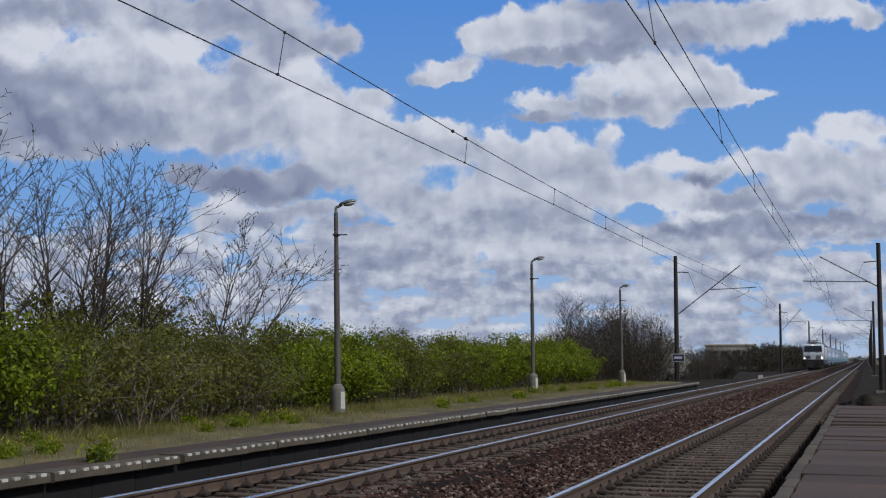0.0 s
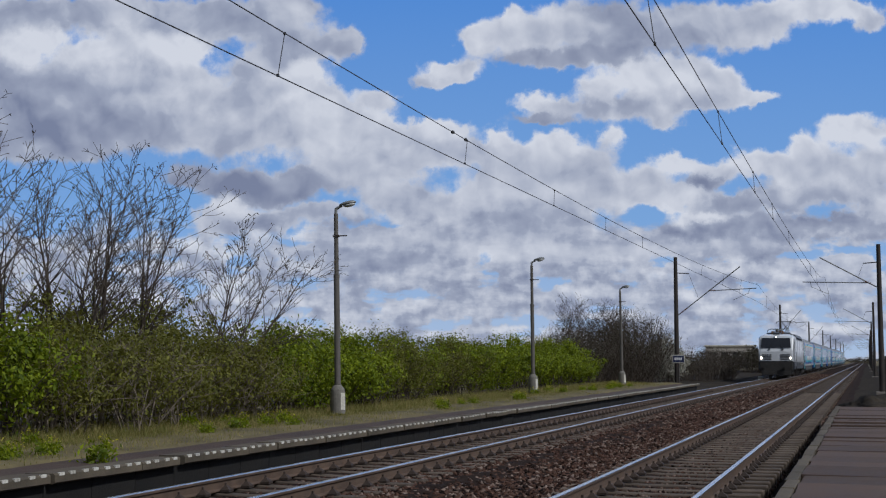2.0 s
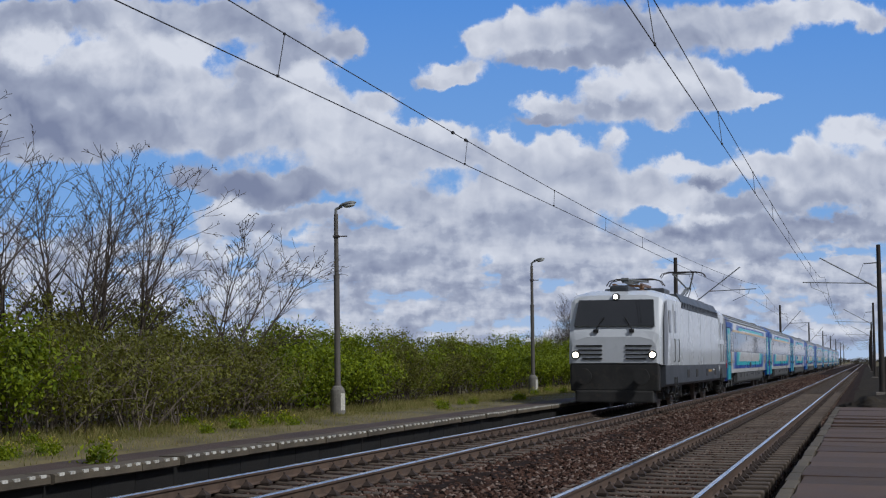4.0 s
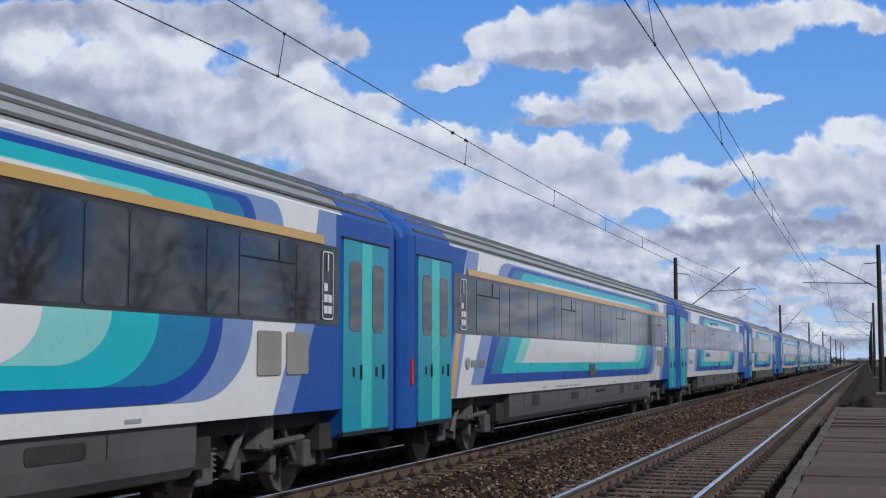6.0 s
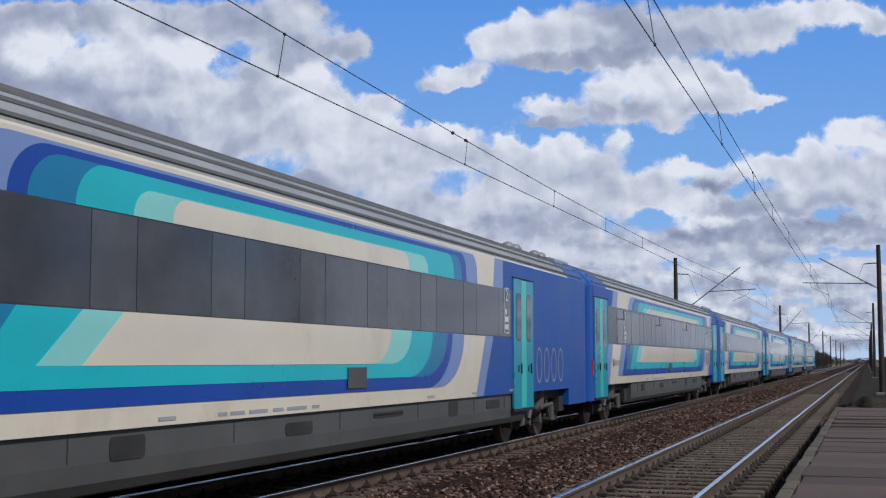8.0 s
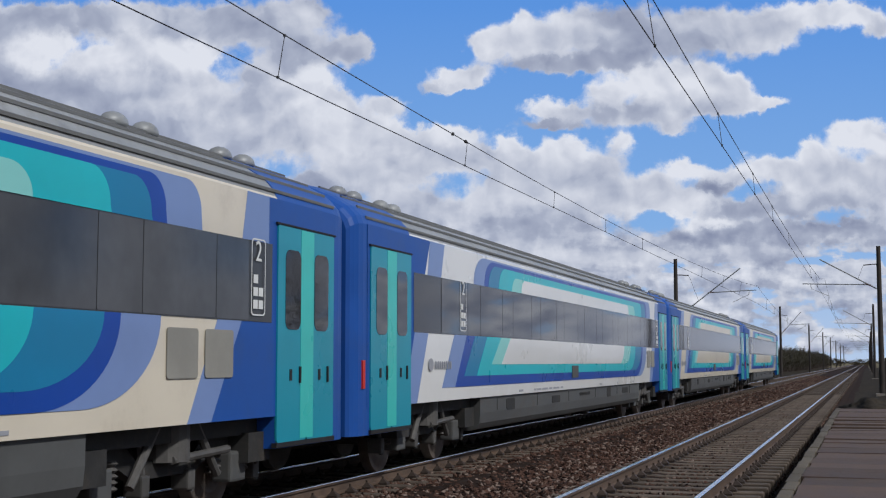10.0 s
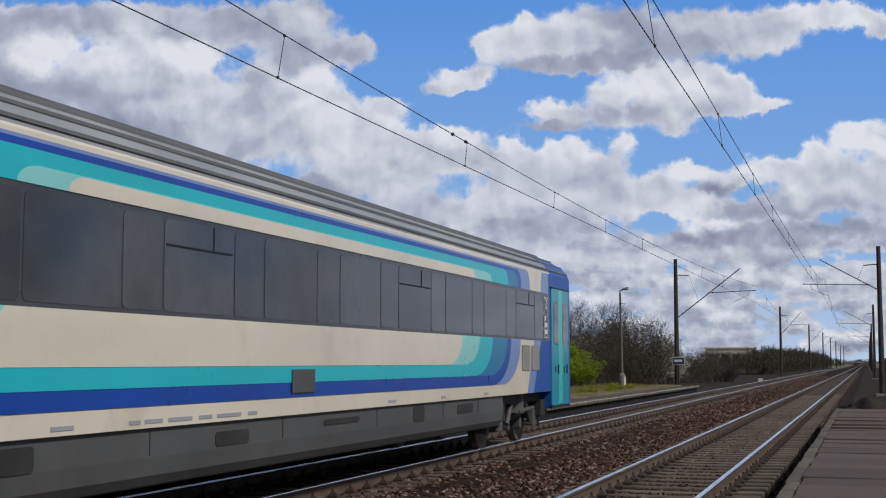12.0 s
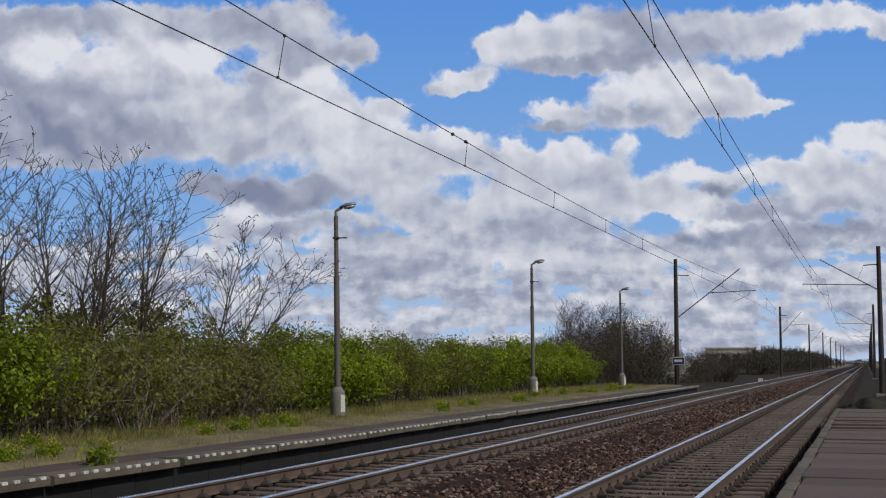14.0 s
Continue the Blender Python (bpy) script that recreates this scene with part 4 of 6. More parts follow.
def clean(pts):
    """Drops repeated points."""
    out = []
    for p in pts:
        if not out or (abs(p[0] - out[-1][0]) + abs(p[1] - out[-1][1])) > 1e-4:
            out.append(p)
    return out


def coach_door(parent, y0, y1, mirror=False):
    """An entrance: two teal leaves with tall windows."""
    mid = (y0 + y1) / 2
    root = None
    for a, b in ((y0, mid - 0.01), (mid + 0.01, y1)):
        bm = bmesh.new()
        plate(bm, rounded(a, b, 0.68, 2.99, 0.03, 2), SIDE + 0.02, 0.03)
        leaf = part("door", bm, M["teal_door"], parent, "turquoise entrance door leaf")
        bm = bmesh.new()
        plate(bm, rounded(a + 0.18, b - 0.17, 1.88, 2.74, 0.1), SIDE + 0.026, 0.008)
        part("door_window", bm, M["glass_dark"], leaf, "dark rounded door window")
        bm = bmesh.new()
        plate(bm, [(a + 0.3, 1.33), (a + 0.36, 1.33), (a + 0.36, 1.45), (a + 0.3, 1.45)], SIDE + 0.027, 0.008)
        plate(bm, [(b - 0.2, 1.3), (b - 0.17, 1.3), (b - 0.17, 1.48), (b - 0.2, 1.48)], SIDE + 0.04, 0.02)
        split_part("handle", bm, M["rubber"], leaf)
        root = leaf
    bm = bmesh.new()
    plate(bm, [(mid - 0.17, 0.7), (mid + 0.17, 0.7), (mid + 0.17, 2.98), (mid - 0.17, 2.98)], SIDE + 0.024, 0.004)
    part("door_strip", bm, M["teal_light"], parent, "light turquoise middle strip of the doors")
    bm = bmesh.new()
    plate(bm, [(y0 - 0.04, 2.992), (y1 + 0.04, 2.992), (y1 + 0.04, 3.012), (y0 - 0.04, 3.012)], SIDE + 0.028, 0.028)
    plate(bm, [(y0 - 0.02, 0.63), (y1 + 0.02, 0.63), (y1 + 0.02, 0.68), (y0 - 0.02, 0.68)], SIDE + 0.03, 0.06)
    split_part("door_trim", bm, M["rubber"], parent)
    return root


def side_words(text, y, z, size, mat, parent, x=SIDE + 0.012):
    """Writing on the side that faces the camera; it reads towards +y."""
    return words(text, size, mat, parent, Matrix(((0, 0, 1, x), (1, 0, 0, y), (0, 1, 0, z), (0, 0, 0, 1))))


def coach(kind, navy_front=False):
    """A passenger coach, its front end at y = 0. kind: first, second, dining, bike."""
    cool = kind in ("first", "dining", "cool")
    skin = M["white"] if cool else M["cream"]
    opening = kind in ("first", "dining", "last")      # older coaches with opening windows under a shallow band
    root = new("passenger_coach" if kind != "dining" else "dining_coach")
    top = 2.865 if opening else 2.765                  # upper edge of the window band
    L0, L1 = 0.12, COACH - 0.12
    bm = bmesh.new()
    shell = [(-SIDE, SILL), (SIDE, SILL), (SIDE, GUTTER), (1.38, 3.3), (-1.38, 3.3), (-SIDE, GUTTER)]
    along(bm, shell, L0 + 1.98, L1 - 1.98)
    part("body", bm, skin, root)
    # blue ends: walls and the last stretch of the roof, rounded towards the gangway
    crown = [(1.405, 3.26), (1.368, 3.365), (1.248, 3.495), (1.026, 3.626), (0.725, 3.756), (0.362, 3.846), (0, 3.866)]
    hood = [(-SIDE, 0.62), (SIDE, 0.62)] + crown + [(-x, z) for x, z in crown[-2::-1]]
    for s, a, b in ((0, L0, L0 + 1.98), (1, L1 - 1.98, L1)):
        bm = bmesh.new()
        rings = []
        for d, ins in ((0.0, 0.13), (0.03, 0.085), (0.08, 0.05), (0.16, 0.022), (0.28, 0.006), (0.45, 0.0), (1.98, 0.0)):
            y = a + d if s == 0 else b - d
            rings.append([bm.verts.new((x * (1 - ins * 0.7), y, z - (ins * 0.9 * (z - 2.4) if z > 3 else 0))) for x, z in hood])
        n_ = len(hood)
        for A, B in zip(rings, rings[1:]):
            for i in range(n_):
                bm.faces.new((A[i], A[(i + 1) % n_], B[(i + 1) % n_], B[i]))
        bm.faces.new(rings[0][::-1]), bm.faces.new(rings[-1])
        bmesh.ops.recalc_face_normals(bm, faces=bm.faces)
        part("end_wall", bm, M["navy"] if navy_front and s == 0 else M["blue_end"], root, "blue painted coach end")
        bm = bmesh.new()
        y = a if s == 0 else b
        box(bm, -0.75, 0.75, min(y, y - 0.12 + 0.24 * s), max(y, y - 0.12 + 0.24 * s), 1.0, 3.5, 0.04)
        part("gangway", bm, M["rubber"], root, "black rubber gangway")
        for x in (-0.88, 0.88):
            bm = bmesh.new()
            tube(bm, (x, y + (0.1 if s == 0 else -0.1), 1.05), (x, y + (-0.1 if s == 0 else 0.1), 1.05), 0.2, n=14)
            part("buffer", bm, M["underframe"], root)
    # roof with ribs
    bm = bmesh.new()
    half = [(1.40, 3.26), (1.36, 3.36), (1.24, 3.49), (1.02, 3.62), (0.72, 3.75), (0.36, 3.84), (0, 3.86)]
    prof = half + [(-x, z) for x, z in half[-2::-1]]
    n_ = len(prof)
    rings = []
    for y_, k_ in ((L0 + 1.9, 1.0), (L1 - 1.9, 1.0)):
        rings.append([bm.verts.new((x * (0.9 + 0.1 * k_), y_, 3.26 + (z - 3.26) * k_)) for x, z in prof])
    for A, B in zip(rings, rings[1:]):
        for i in range(n_):
            bm.faces.new((A[i], A[(i + 1) % n_], B[(i + 1) % n_], B[i]))
    bm.faces.new(rings[0][::-1]), bm.faces.new(rings[-1])
    bmesh.ops.recalc_face_normals(bm, faces=bm.faces)
    part("roof", bm, M["roof_grey"], root, "ribbed grey metal roof")
    bm = bmesh.new()
    for (x, z) in ((1.37, 3.34), (1.25, 3.48), (1.03, 3.615), (0.73, 3.745)):
        along(bm, [(x - 0.012, z), (x + 0.02, z - 0.01), (x + 0.024, z + 0.02), (x, z + 0.03)], L0 + 0.4, L1 - 0.4)
    split_part("roof_rib", bm, M["roof_rib"], root)
    if opening:
        bm = bmesh.new()
        box(bm, -0.45, 0.45, 0.75, 2.3, 3.78, 3.93, 0.05)
        box(bm, -0.3, 0.3, 1.0, 2.0, 3.9, 3.97, 0.03)
        part("roof_vent", bm, M["roof_grey"], root, "grey roof ventilation unit")
    else:
        for y0 in (1.3, 1.85, 2.9, 3.4, 22.3, 22.85, 24.4, 24.95):
            bm = bmesh.new()
            bmesh.ops.create_uvsphere(bm, u_segments=14, v_segments=8, radius=1.0)
            for v in bm.verts:
                v.co = Vector((0.66 + v.co.x * 0.13, y0 + v.co.y * 0.17, 3.77 + max(-0.03, v.co.z * 0.11)))
            part("roof_vent", bm, M["roof_grey"], root, "domed metal roof ventilator", True)
    # underside
    bm = bmesh.new()
    along(bm, [(-1.1, 0.42), (1.2, 0.42), (1.3, 0.45), (1.355, 0.54), (1.37, 0.7), (1.37, SILL + 0.002), (-1.37, SILL + 0.002), (-1.37, 0.7)], 5.6, 20.9)
    part("skirt", bm, M["skirt"], root, "dark grey equipment skirt")
    bm = bmesh.new()
    for a in (6.6, 9.4, 12.1, 14.9, 17.6, 19.4):
        plate(bm, [(a, 0.72), (a + 0.012, 0.72), (a + 0.012, 0.93), (a, 0.93)], 1.376, 0.01)
    for a, b, c, d in ((7.2, 7.75, 0.7, 0.9), (10.6, 11.3, 0.72, 0.86), (13.2, 14.3, 0.8, 0.87), (16.3, 16.75, 0.7, 0.92), (18.3, 19.1, 0.74, 0.88)):
        plate(bm, rounded(a, b, c, d, 0.04, 2), 1.378, 0.012)
    split_part("skirt_hatch", bm, M["underframe"], root)
    bm = bmesh.new()
    box(bm, -1.2, 1.2, 0.3, COACH - 0.3, 0.78, 0.965)
    for y in (2.2, 5.3, 21.1, 24.2):
        box(bm, 0.8, 1.28, y - 0.25, y + 0.25, 0.5, 0.8)
    part("underframe", bm, M["underframe"], root)
    for y in (3.7, COACH - 3.7):
        wheelset_bogie(root, y)
    # end panels on the camera's side
    d0, d1 = (0.6, 2.1), (24.3, 25.8)
    doors = [d0, d1]
    if kind == "bike":
        doors = [d0, (19.85, 21.25)]
    if kind == "dining":
        doors = [d0]

    def paint(name, pts, mat, lift, label=""):
        bm_ = bmesh.new()
        plate(bm_, clean(pts), SIDE + lift, 0.003)
        return part(name, bm_, mat, root, label)
    blue_end = M["blue_end"]
    # where the rear bands lie: field, pale, turquoise, blue, grey-blue, white, end of the white
    rear = {"dining": (16.3, 17.0, 18.15, 18.95, 19.6, 20.85, 21.55), "bike": (13.7, 14.5, 15.4, 16.35, 16.95, 18.15, 18.6)}.get(kind, (18.4, 19.35, 20.1, 21.3, 21.95, 23.0, 23.5))
    shift = {"dining": 0.8, "first": -0.3}.get(kind, 0.05)
    end_y = rear[6]
    paint("blue_panel", [(0.52, SILL), (1.9, SILL), (2.96, GUTTER), (0.52, GUTTER)], blue_end, 0.002)
    paint("blue_panel", [(end_y - 0.6, SILL), (25.88, SILL), (25.88, GUTTER), (end_y + 0.35, GUTTER)], blue_end, 0.002)
    # window band and panes
    b1 = 23.7 if kind in ("dining",) else doors[-1][0] - 0.12
    paint("window_band", [(2.25, BAND0), (b1, BAND0), (b1, top), (2.25, top)], M["band"] if cool else M["film_grey"], 0.007, "dark tinted window band")
    pane = M["glass_dark"] if cool else M["film_glass"]
    inset = 0.04 if opening else 0.0
    y = 3.45
    k = 0
    while y + 1.33 < b1 - 0.1:
        bm = bmesh.new()
        plate(bm, rounded(y, y + 1.31 + inset * 0.2, BAND0 + 0.012 + inset * 0.7, top - 0.012 - inset, 0.02 + inset, 3), SIDE + 0.012, 0.006)
        g = part("pane", bm, pane, root)
        if k % 3 == 0 and opening:
            bm = bmesh.new()
            plate(bm, [(y + 0.03, 2.57), (y + 1.28, 2.57), (y + 1.28, 2.588), (y + 0.03, 2.588)], SIDE + 0.02, 0.01)
            plate(bm, [(y + 0.9, 2.588), (y + 0.912, 2.588), (y + 0.912, 2.81), (y + 0.9, 2.81)], SIDE + 0.02, 0.01)
            split_part("vent_bar", bm, M["rubber"], g)
        if y + 1.96 < b1 - 0.05:
            bm = bmesh.new()
            plate(bm, rounded(y + 1.35 - (0.025 if not opening else 0), y + 1.98 + (0.025 if not opening else 0), BAND0 + 0.012 + inset * 0.7, top - 0.012 - inset, 0.02 + inset, 3), SIDE + 0.012, 0.006)
            part("pane", bm, pane, root)
        y += 2.02
        k += 1
    # livery, lower part: nested bands round a light field
    paint("grey_blue_stripe", [(1.85, SILL), (2.4, SILL), (2.88, BAND0), (2.3, BAND0)], M["bluegrey"], 0.004)
    layers = [("bluegrey", 3.75, rear[4], 1.15, 1.2), ("blue", 4.38, rear[3], 1.15, 1.15), ("teal_dark", 4.82, rear[3] - 0.25, 1.31, 1.1), ("teal", 5.5, rear[2], 1.31, 1.0), ("mint", 6.35, rear[1], 1.49, 0.8), (None, 6.95, rear[0], 1.49, 0.7)]
    for i, (c, a, b, zb, r) in enumerate(layers):
        paint("livery_band" if c else "livery_field", swoosh(a + shift, b, zb, BAND0, 0.5, r), M[c] if c else skin, 0.006 + 0.0025 * i)
    paint("grey_blue_stripe", [(rear[5] - 0.55, SILL), (end_y - 0.6, SILL), (end_y, BAND0), (rear[5], BAND0)], M["bluegrey"], 0.004)
    # upper part
    paint("grey_blue_stripe", [(2.84, top), (3.46, top), (3.62, GUTTER), (2.955, GUTTER)], M["bluegrey"], 0.004)
    lap = 0.7
    ups = [("bluegrey", 4.95, rear[4] + lap, 3.22, 0.6), ("blue", 5.55, rear[3] + lap, 3.19, 0.5), ("teal_dark", 5.8, rear[3] + lap - 0.25, 3.13, 0.45), ("teal", 6.42, rear[2] + lap + 0.3, 3.13, 0.42), ("mint", 7.3, rear[1] + lap, 3.01, 0.3), (None, 7.95, rear[0] + lap, 3.0, 0.25)]
    for i, (c, a, b, zt, r) in enumerate(ups):
        paint("livery_band" if c else "livery_field", upper_swoosh(a + shift, b, zt, r, 0.3, top), M[c] if c else skin, 0.006 + 0.0025 * i)
    paint("grey_blue_stripe", [(end_y + 0.0, top), (end_y + 0.6, top), (end_y + 0.6, GUTTER), (end_y + 0.1, GUTTER)], M["bluegrey"], 0.004)
    if kind == "first":
        paint("yellow_stripe", [(2.95, top), (end_y + 0.2, top), (end_y + 0.2, top + 0.1), (2.95, top + 0.1)], M["yellow"], 0.024, "ochre first class stripe")
        paint("yellow_stripe", [(2.02, SILL), (2.26, SILL), (2.62, BAND0), (2.38, BAND0)], M["yellow"], 0.009)
    # small fittings
    bm = bmesh.new()
    plate(bm, [(12.2, 1.2), (12.8, 1.2), (12.8, 1.45), (12.2, 1.45)], SIDE + 0.03, 0.01)
    part("filler_hatch", bm, M["skirt"], root, "dark grey hatch")
    if kind in ("second", "cool", "last", "first"):
        for q in (22.05, 22.75):
            bm = bmesh.new()
            plate(bm, rounded(q, q + 0.56, 1.38, 1.84, 0.03, 2), SIDE + 0.016, 0.008)
            part("vent_panel", bm, M["vent_panel"], root, "dull grey vent panel")
    bm = bmesh.new()
    for q, l_ in ((7.9, 0.3), (9.0, 0.18), (9.25, 0.3), (9.65, 0.42), (10.2, 0.25), (10.55, 0.5), (11.2, 0.2), (15.2, 0.3), (17.4, 0.2), (19.6, 0.26)):
        plate(bm, [(q, 1.0), (q + l_, 1.0), (q + l_, 1.035), (q, 1.035)], SIDE + 0.006, 0.003)
    for q, l_ in [(3.15 + 0.1 * i, 0.055) for i in range(8)]:
        plate(bm, [(q, 1.43), (q + l_, 1.43), (q + l_, 1.54), (q, 1.54)], SIDE + 0.02, 0.003)
    plate(bm, rounded(2.86, 3.06, 1.40, 1.58, 0.08, 3), SIDE + 0.02, 0.003)
    split_part("marking", bm, M["marking_grey"], root)
    for a, b in doors:
        coach_door(root, a, b)
    if kind != "dining":
        num = "1" if kind == "first" else "2"
        for yy in (2.72 if kind == "first" else 4.5, b1 - 0.35):
            bm = bmesh.new()
            fr = rounded(yy - 0.16, yy + 0.16, 2.0, 2.79, 0.05, 3)
            inn = rounded(yy - 0.145, yy + 0.145, 2.015, 2.775, 0.045, 3)
            A = [bm.verts.new((SIDE + 0.0215, p[0], p[1])) for p in fr]
            B = [bm.verts.new((SIDE + 0.0215, p[0], p[1])) for p in inn]
            for i in range(len(A)):
                bm.faces.new((A[i], A[(i + 1) % len(A)], B[(i + 1) % len(A)], B[i]))
            for r_ in range(3):
                for c_ in range(2):
                    if r_ < 2 or c_ == 0:
                        plate(bm, [(yy - 0.11 + 0.12 * c_, 2.07 + 0.13 * r_), (yy - 0.01 + 0.12 * c_, 2.07 + 0.13 * r_), (yy - 0.01 + 0.12 * c_, 2.16 + 0.13 * r_), (yy - 0.11 + 0.12 * c_, 2.16 + 0.13 * r_)], SIDE + 0.0215, 0.002)
            part("class_sign", bm, M["sign_white"], root, "white outlined class sign")
            side_words(num, yy - 0.075, 2.5, 0.3, M["sign_white"], root, SIDE + 0.022)
        bm = bmesh.new()
        plate(bm, [(0.36, 1.2), (0.44, 1.2), (0.44, 1.55), (0.36, 1.55)], SIDE + 0.01, 0.05)
        part("tail_reflector", bm, M["red"], root, "red marker")
    else:
        # knife and fork strokes on the blue end
        for k_, (a, t) in enumerate(((23.3, 0.16), (24.0, 0.26), (24.72, 0.16))):
            paint("fork_stroke", [(a, 1.22), (a + t, 1.22), (a + t + 0.95, 3.06), (a + 0.95, 3.06)], M["white"], 0.03, "white cutlery stroke")
        for k_ in range(3):
            paint("fork_tine", [(23.9 + 0.16 * k_ + 0.45, 2.4), (23.96 + 0.16 * k_ + 0.45, 2.4), (23.96 + 0.16 * k_ + 0.8, 3.1), (23.9 + 0.16 * k_ + 0.8, 3.1)], M["white"], 0.032)
        side_words("\u00c9tkez\u0151kocsi", 7.8, 1.62, 0.28, M["blue_end"], root, SIDE + 0.026)
        side_words("Speisewagen   Dining Car   Carrozza ristorante", 9.2, 2.93, 0.15, M["blue_end"], root, SIDE + 0.028)
    if kind == "bike":
        for c in (21.75, 22.35, 22.95, 23.55):
            bm = bmesh.new()
            A, B = [], []
            for i in range(20):
                an = 2 * math.pi * i / 20
                A.append(bm.verts.new((SIDE + 0.008, c + 0.22 * math.cos(an), 1.45 + 0.34 * math.sin(an))))
                B.append(bm.verts.new((SIDE + 0.008, c + 0.18 * math.cos(an), 1.45 + 0.3 * math.sin(an))))
            for i in range(20):
                bm.faces.new((A[i], A[(i + 1) % 20], B[(i + 1) % 20], B[i]))
            part("ring_mark", bm, M["marking_grey"], root, "pale bicycle ring mark")
    return root


M["vent_panel"] = material("vent_panel", (0.30, 0.29, 0.26), 0.5, vary=0.08, scale=2, fine=30, bump=0.05)
M["marking_grey"] = material("marking_grey", (0.34, 0.35, 0.39), 0.5, vary=0.05, bump=0)
M["damper"] = material("damper", (0.11, 0.105, 0.10), 0.6, 0.2, vary=0.2, scale=5, fine=30, bump=0.1)
M["blue_end"] = material("blue_end", (0.018, 0.09, 0.38), 0.42, vary=0.08, scale=0.6, fine=8, bump=0.02, dirt=(0.05, 0.09, 0.2), dirt_amt=0.25, spec=0.3)
M["teal_door"] = material("teal_door", (0.02, 0.30, 0.42), 0.3, vary=0.05, scale=0.6, fine=8, bump=0.02, coat=0.1, spec=0.3)
M["teal_light"] = material("teal_light", (0.06, 0.55, 0.52), 0.3, vary=0.05, scale=0.6, fine=8, bump=0.02, coat=0.1, spec=0.3)
M["roof_rib"] = material("roof_rib", (0.17, 0.175, 0.18), 0.6, vary=0.1, bump=0)
M["film_glass"] = material("film_glass", (0.06, 0.063, 0.07), 0.1, vary=0.3, scale=0.7, fine=5, bump=0.0, spec=0.5, ior=1.55, piece=0.3)
M["sign_white"] = material("sign_white", (0.75, 0.76, 0.76), 0.5, vary=0.03, bump=0)


def locomotive():
    """A white four-axle electric locomotive; its front end at y = -19, its rear end at y = 0."""
    root = new("electric_locomotive")
    # sections from front to rear: y, half width, sill, roof edge, crown
    secs = [(-18.97, 1.30, 1.46, 2.0, 2.25), (-18.9, 1.40, 1.42, 2.3, 2.45), (-18.4, 1.455, 1.38, 3.32, 3.55), (-18.05, 1.475, 1.38, 3.42, 3.68), (-17.5, 1.49, 1.38, 3.45, 3.74), (-16.9, 1.49, 1.38, 3.45, 3.76),
            (-2.1, 1.49, 1.38, 3.45, 3.76), (-1.5, 1.49, 1.38, 3.45, 3.74), (-0.95, 1.475, 1.38, 3.42, 3.68), (-0.6, 1.455, 1.38, 3.32, 3.55), (-0.1, 1.40, 1.42, 2.3, 2.45), (-0.03, 1.30, 1.46, 2.0, 2.25)]
    bm = bmesh.new()
    rings = []
    for y, w_, s, e, c in secs:
        prof = [(-w_, s), (w_, s), (w_, s + (e - s) * 0.5), (w_ * 0.985, e), (w_ * 0.9, e + (c - e) * 0.6), (w_ * 0.62, c), (-w_ * 0.62, c), (-w_ * 0.9, e + (c - e) * 0.6), (-w_ * 0.985, e), (-w_, s + (e - s) * 0.5)]
        rings.append([bm.verts.new((x, y, z)) for x, z in prof])
    for A, B in zip(rings, rings[1:]):
        for i in range(10):
            bm.faces.new((A[i], A[(i + 1) % 10], B[(i + 1) % 10], B[i]))
    bm.faces.new(rings[0][::-1]), bm.faces.new(rings[-1])
    bmesh.ops.recalc_face_normals(bm, faces=bm.faces)
    part("body", bm, M["loco_white"], root, "glossy white locomotive body")
    # dark underframe
    bm = bmesh.new()
    along(bm, [(-1.42, 0.72), (1.42, 0.72), (1.485, 0.8), (1.485, 1.385), (-1.485, 1.385), (-1.485, 0.8)], -18.4, -0.6)
    part("underframe", bm, M["loco_grey"], root, "dark grey underframe")
    for y, s in ((-18.75, -1), (-0.25, 1)):
        bm = bmesh.new()
        box(bm, -1.36, 1.36, y - 0.2, y + 0.2, 0.6, 1.45, 0.05)
        box(bm, -1.2, 1.2, y - 0.28, y + 0.28, 0.25, 0.62, 0.05)
        part("buffer_beam", bm, M["underframe"], root)
        for x in (-0.88, 0.88):
            bm = bmesh.new()
            tube(bm, (x, y, 1.05), (x, y + s * 0.5, 1.05), 0.11, n=14)
            tube(bm, (x, y + s * 0.46, 1.05), (x, y + s * 0.52, 1.05), 0.24, n=18)
            part("buffer", bm, M["underframe"], root)
    # windscreens, lights and grilles at both ends
    for flip in (0, 1):
        def Y(v):
            return v if not flip else -19.0 - v
        bm = bmesh.new()
        scr = [(-1.24, -18.88, 2.56), (1.24, -18.88, 2.56), (1.16, -18.5, 3.38), (-1.16, -18.5, 3.38)]
        vs = [bm.verts.new((x, Y(y - 0.04), z + 0.02)) for x, y, z in scr] + [bm.verts.new((x, Y(y + 0.25), z)) for x, y, z in scr]
        for q in ((0, 1, 2, 3), (7, 6, 5, 4), (0, 4, 5, 1), (1, 5, 6, 2), (2, 6, 7, 3), (3, 7, 4, 0)):
            bm.faces.new([vs[i] for i in q])
        bmesh.ops.recalc_face_normals(bm, faces=bm.faces)
        part("windscreen", bm, M["glass_dark"], root, "dark one-piece windscreen")
        for x, y, z, r in ((-1.18, -18.98, 1.7, 0.1), (1.18, -18.98, 1.7, 0.1), (0.0, -18.54, 3.49, 0.08)):
            bm = bmesh.new()
            tube(bm, (x, Y(y + 0.14), z), (x, Y(y - 0.03), z), r * 1.5, r * 1.35, 18)
            h = part("light_housing", bm, M["rubber"], root)
            if not flip:
                bm = bmesh.new()
                tube(bm, (x, y, z), (x, y - 0.045, z), r, r * 0.8, 18)
                part("headlight", bm, M["head_light"], root, "glowing warm white headlight")
        bm = bmesh.new()
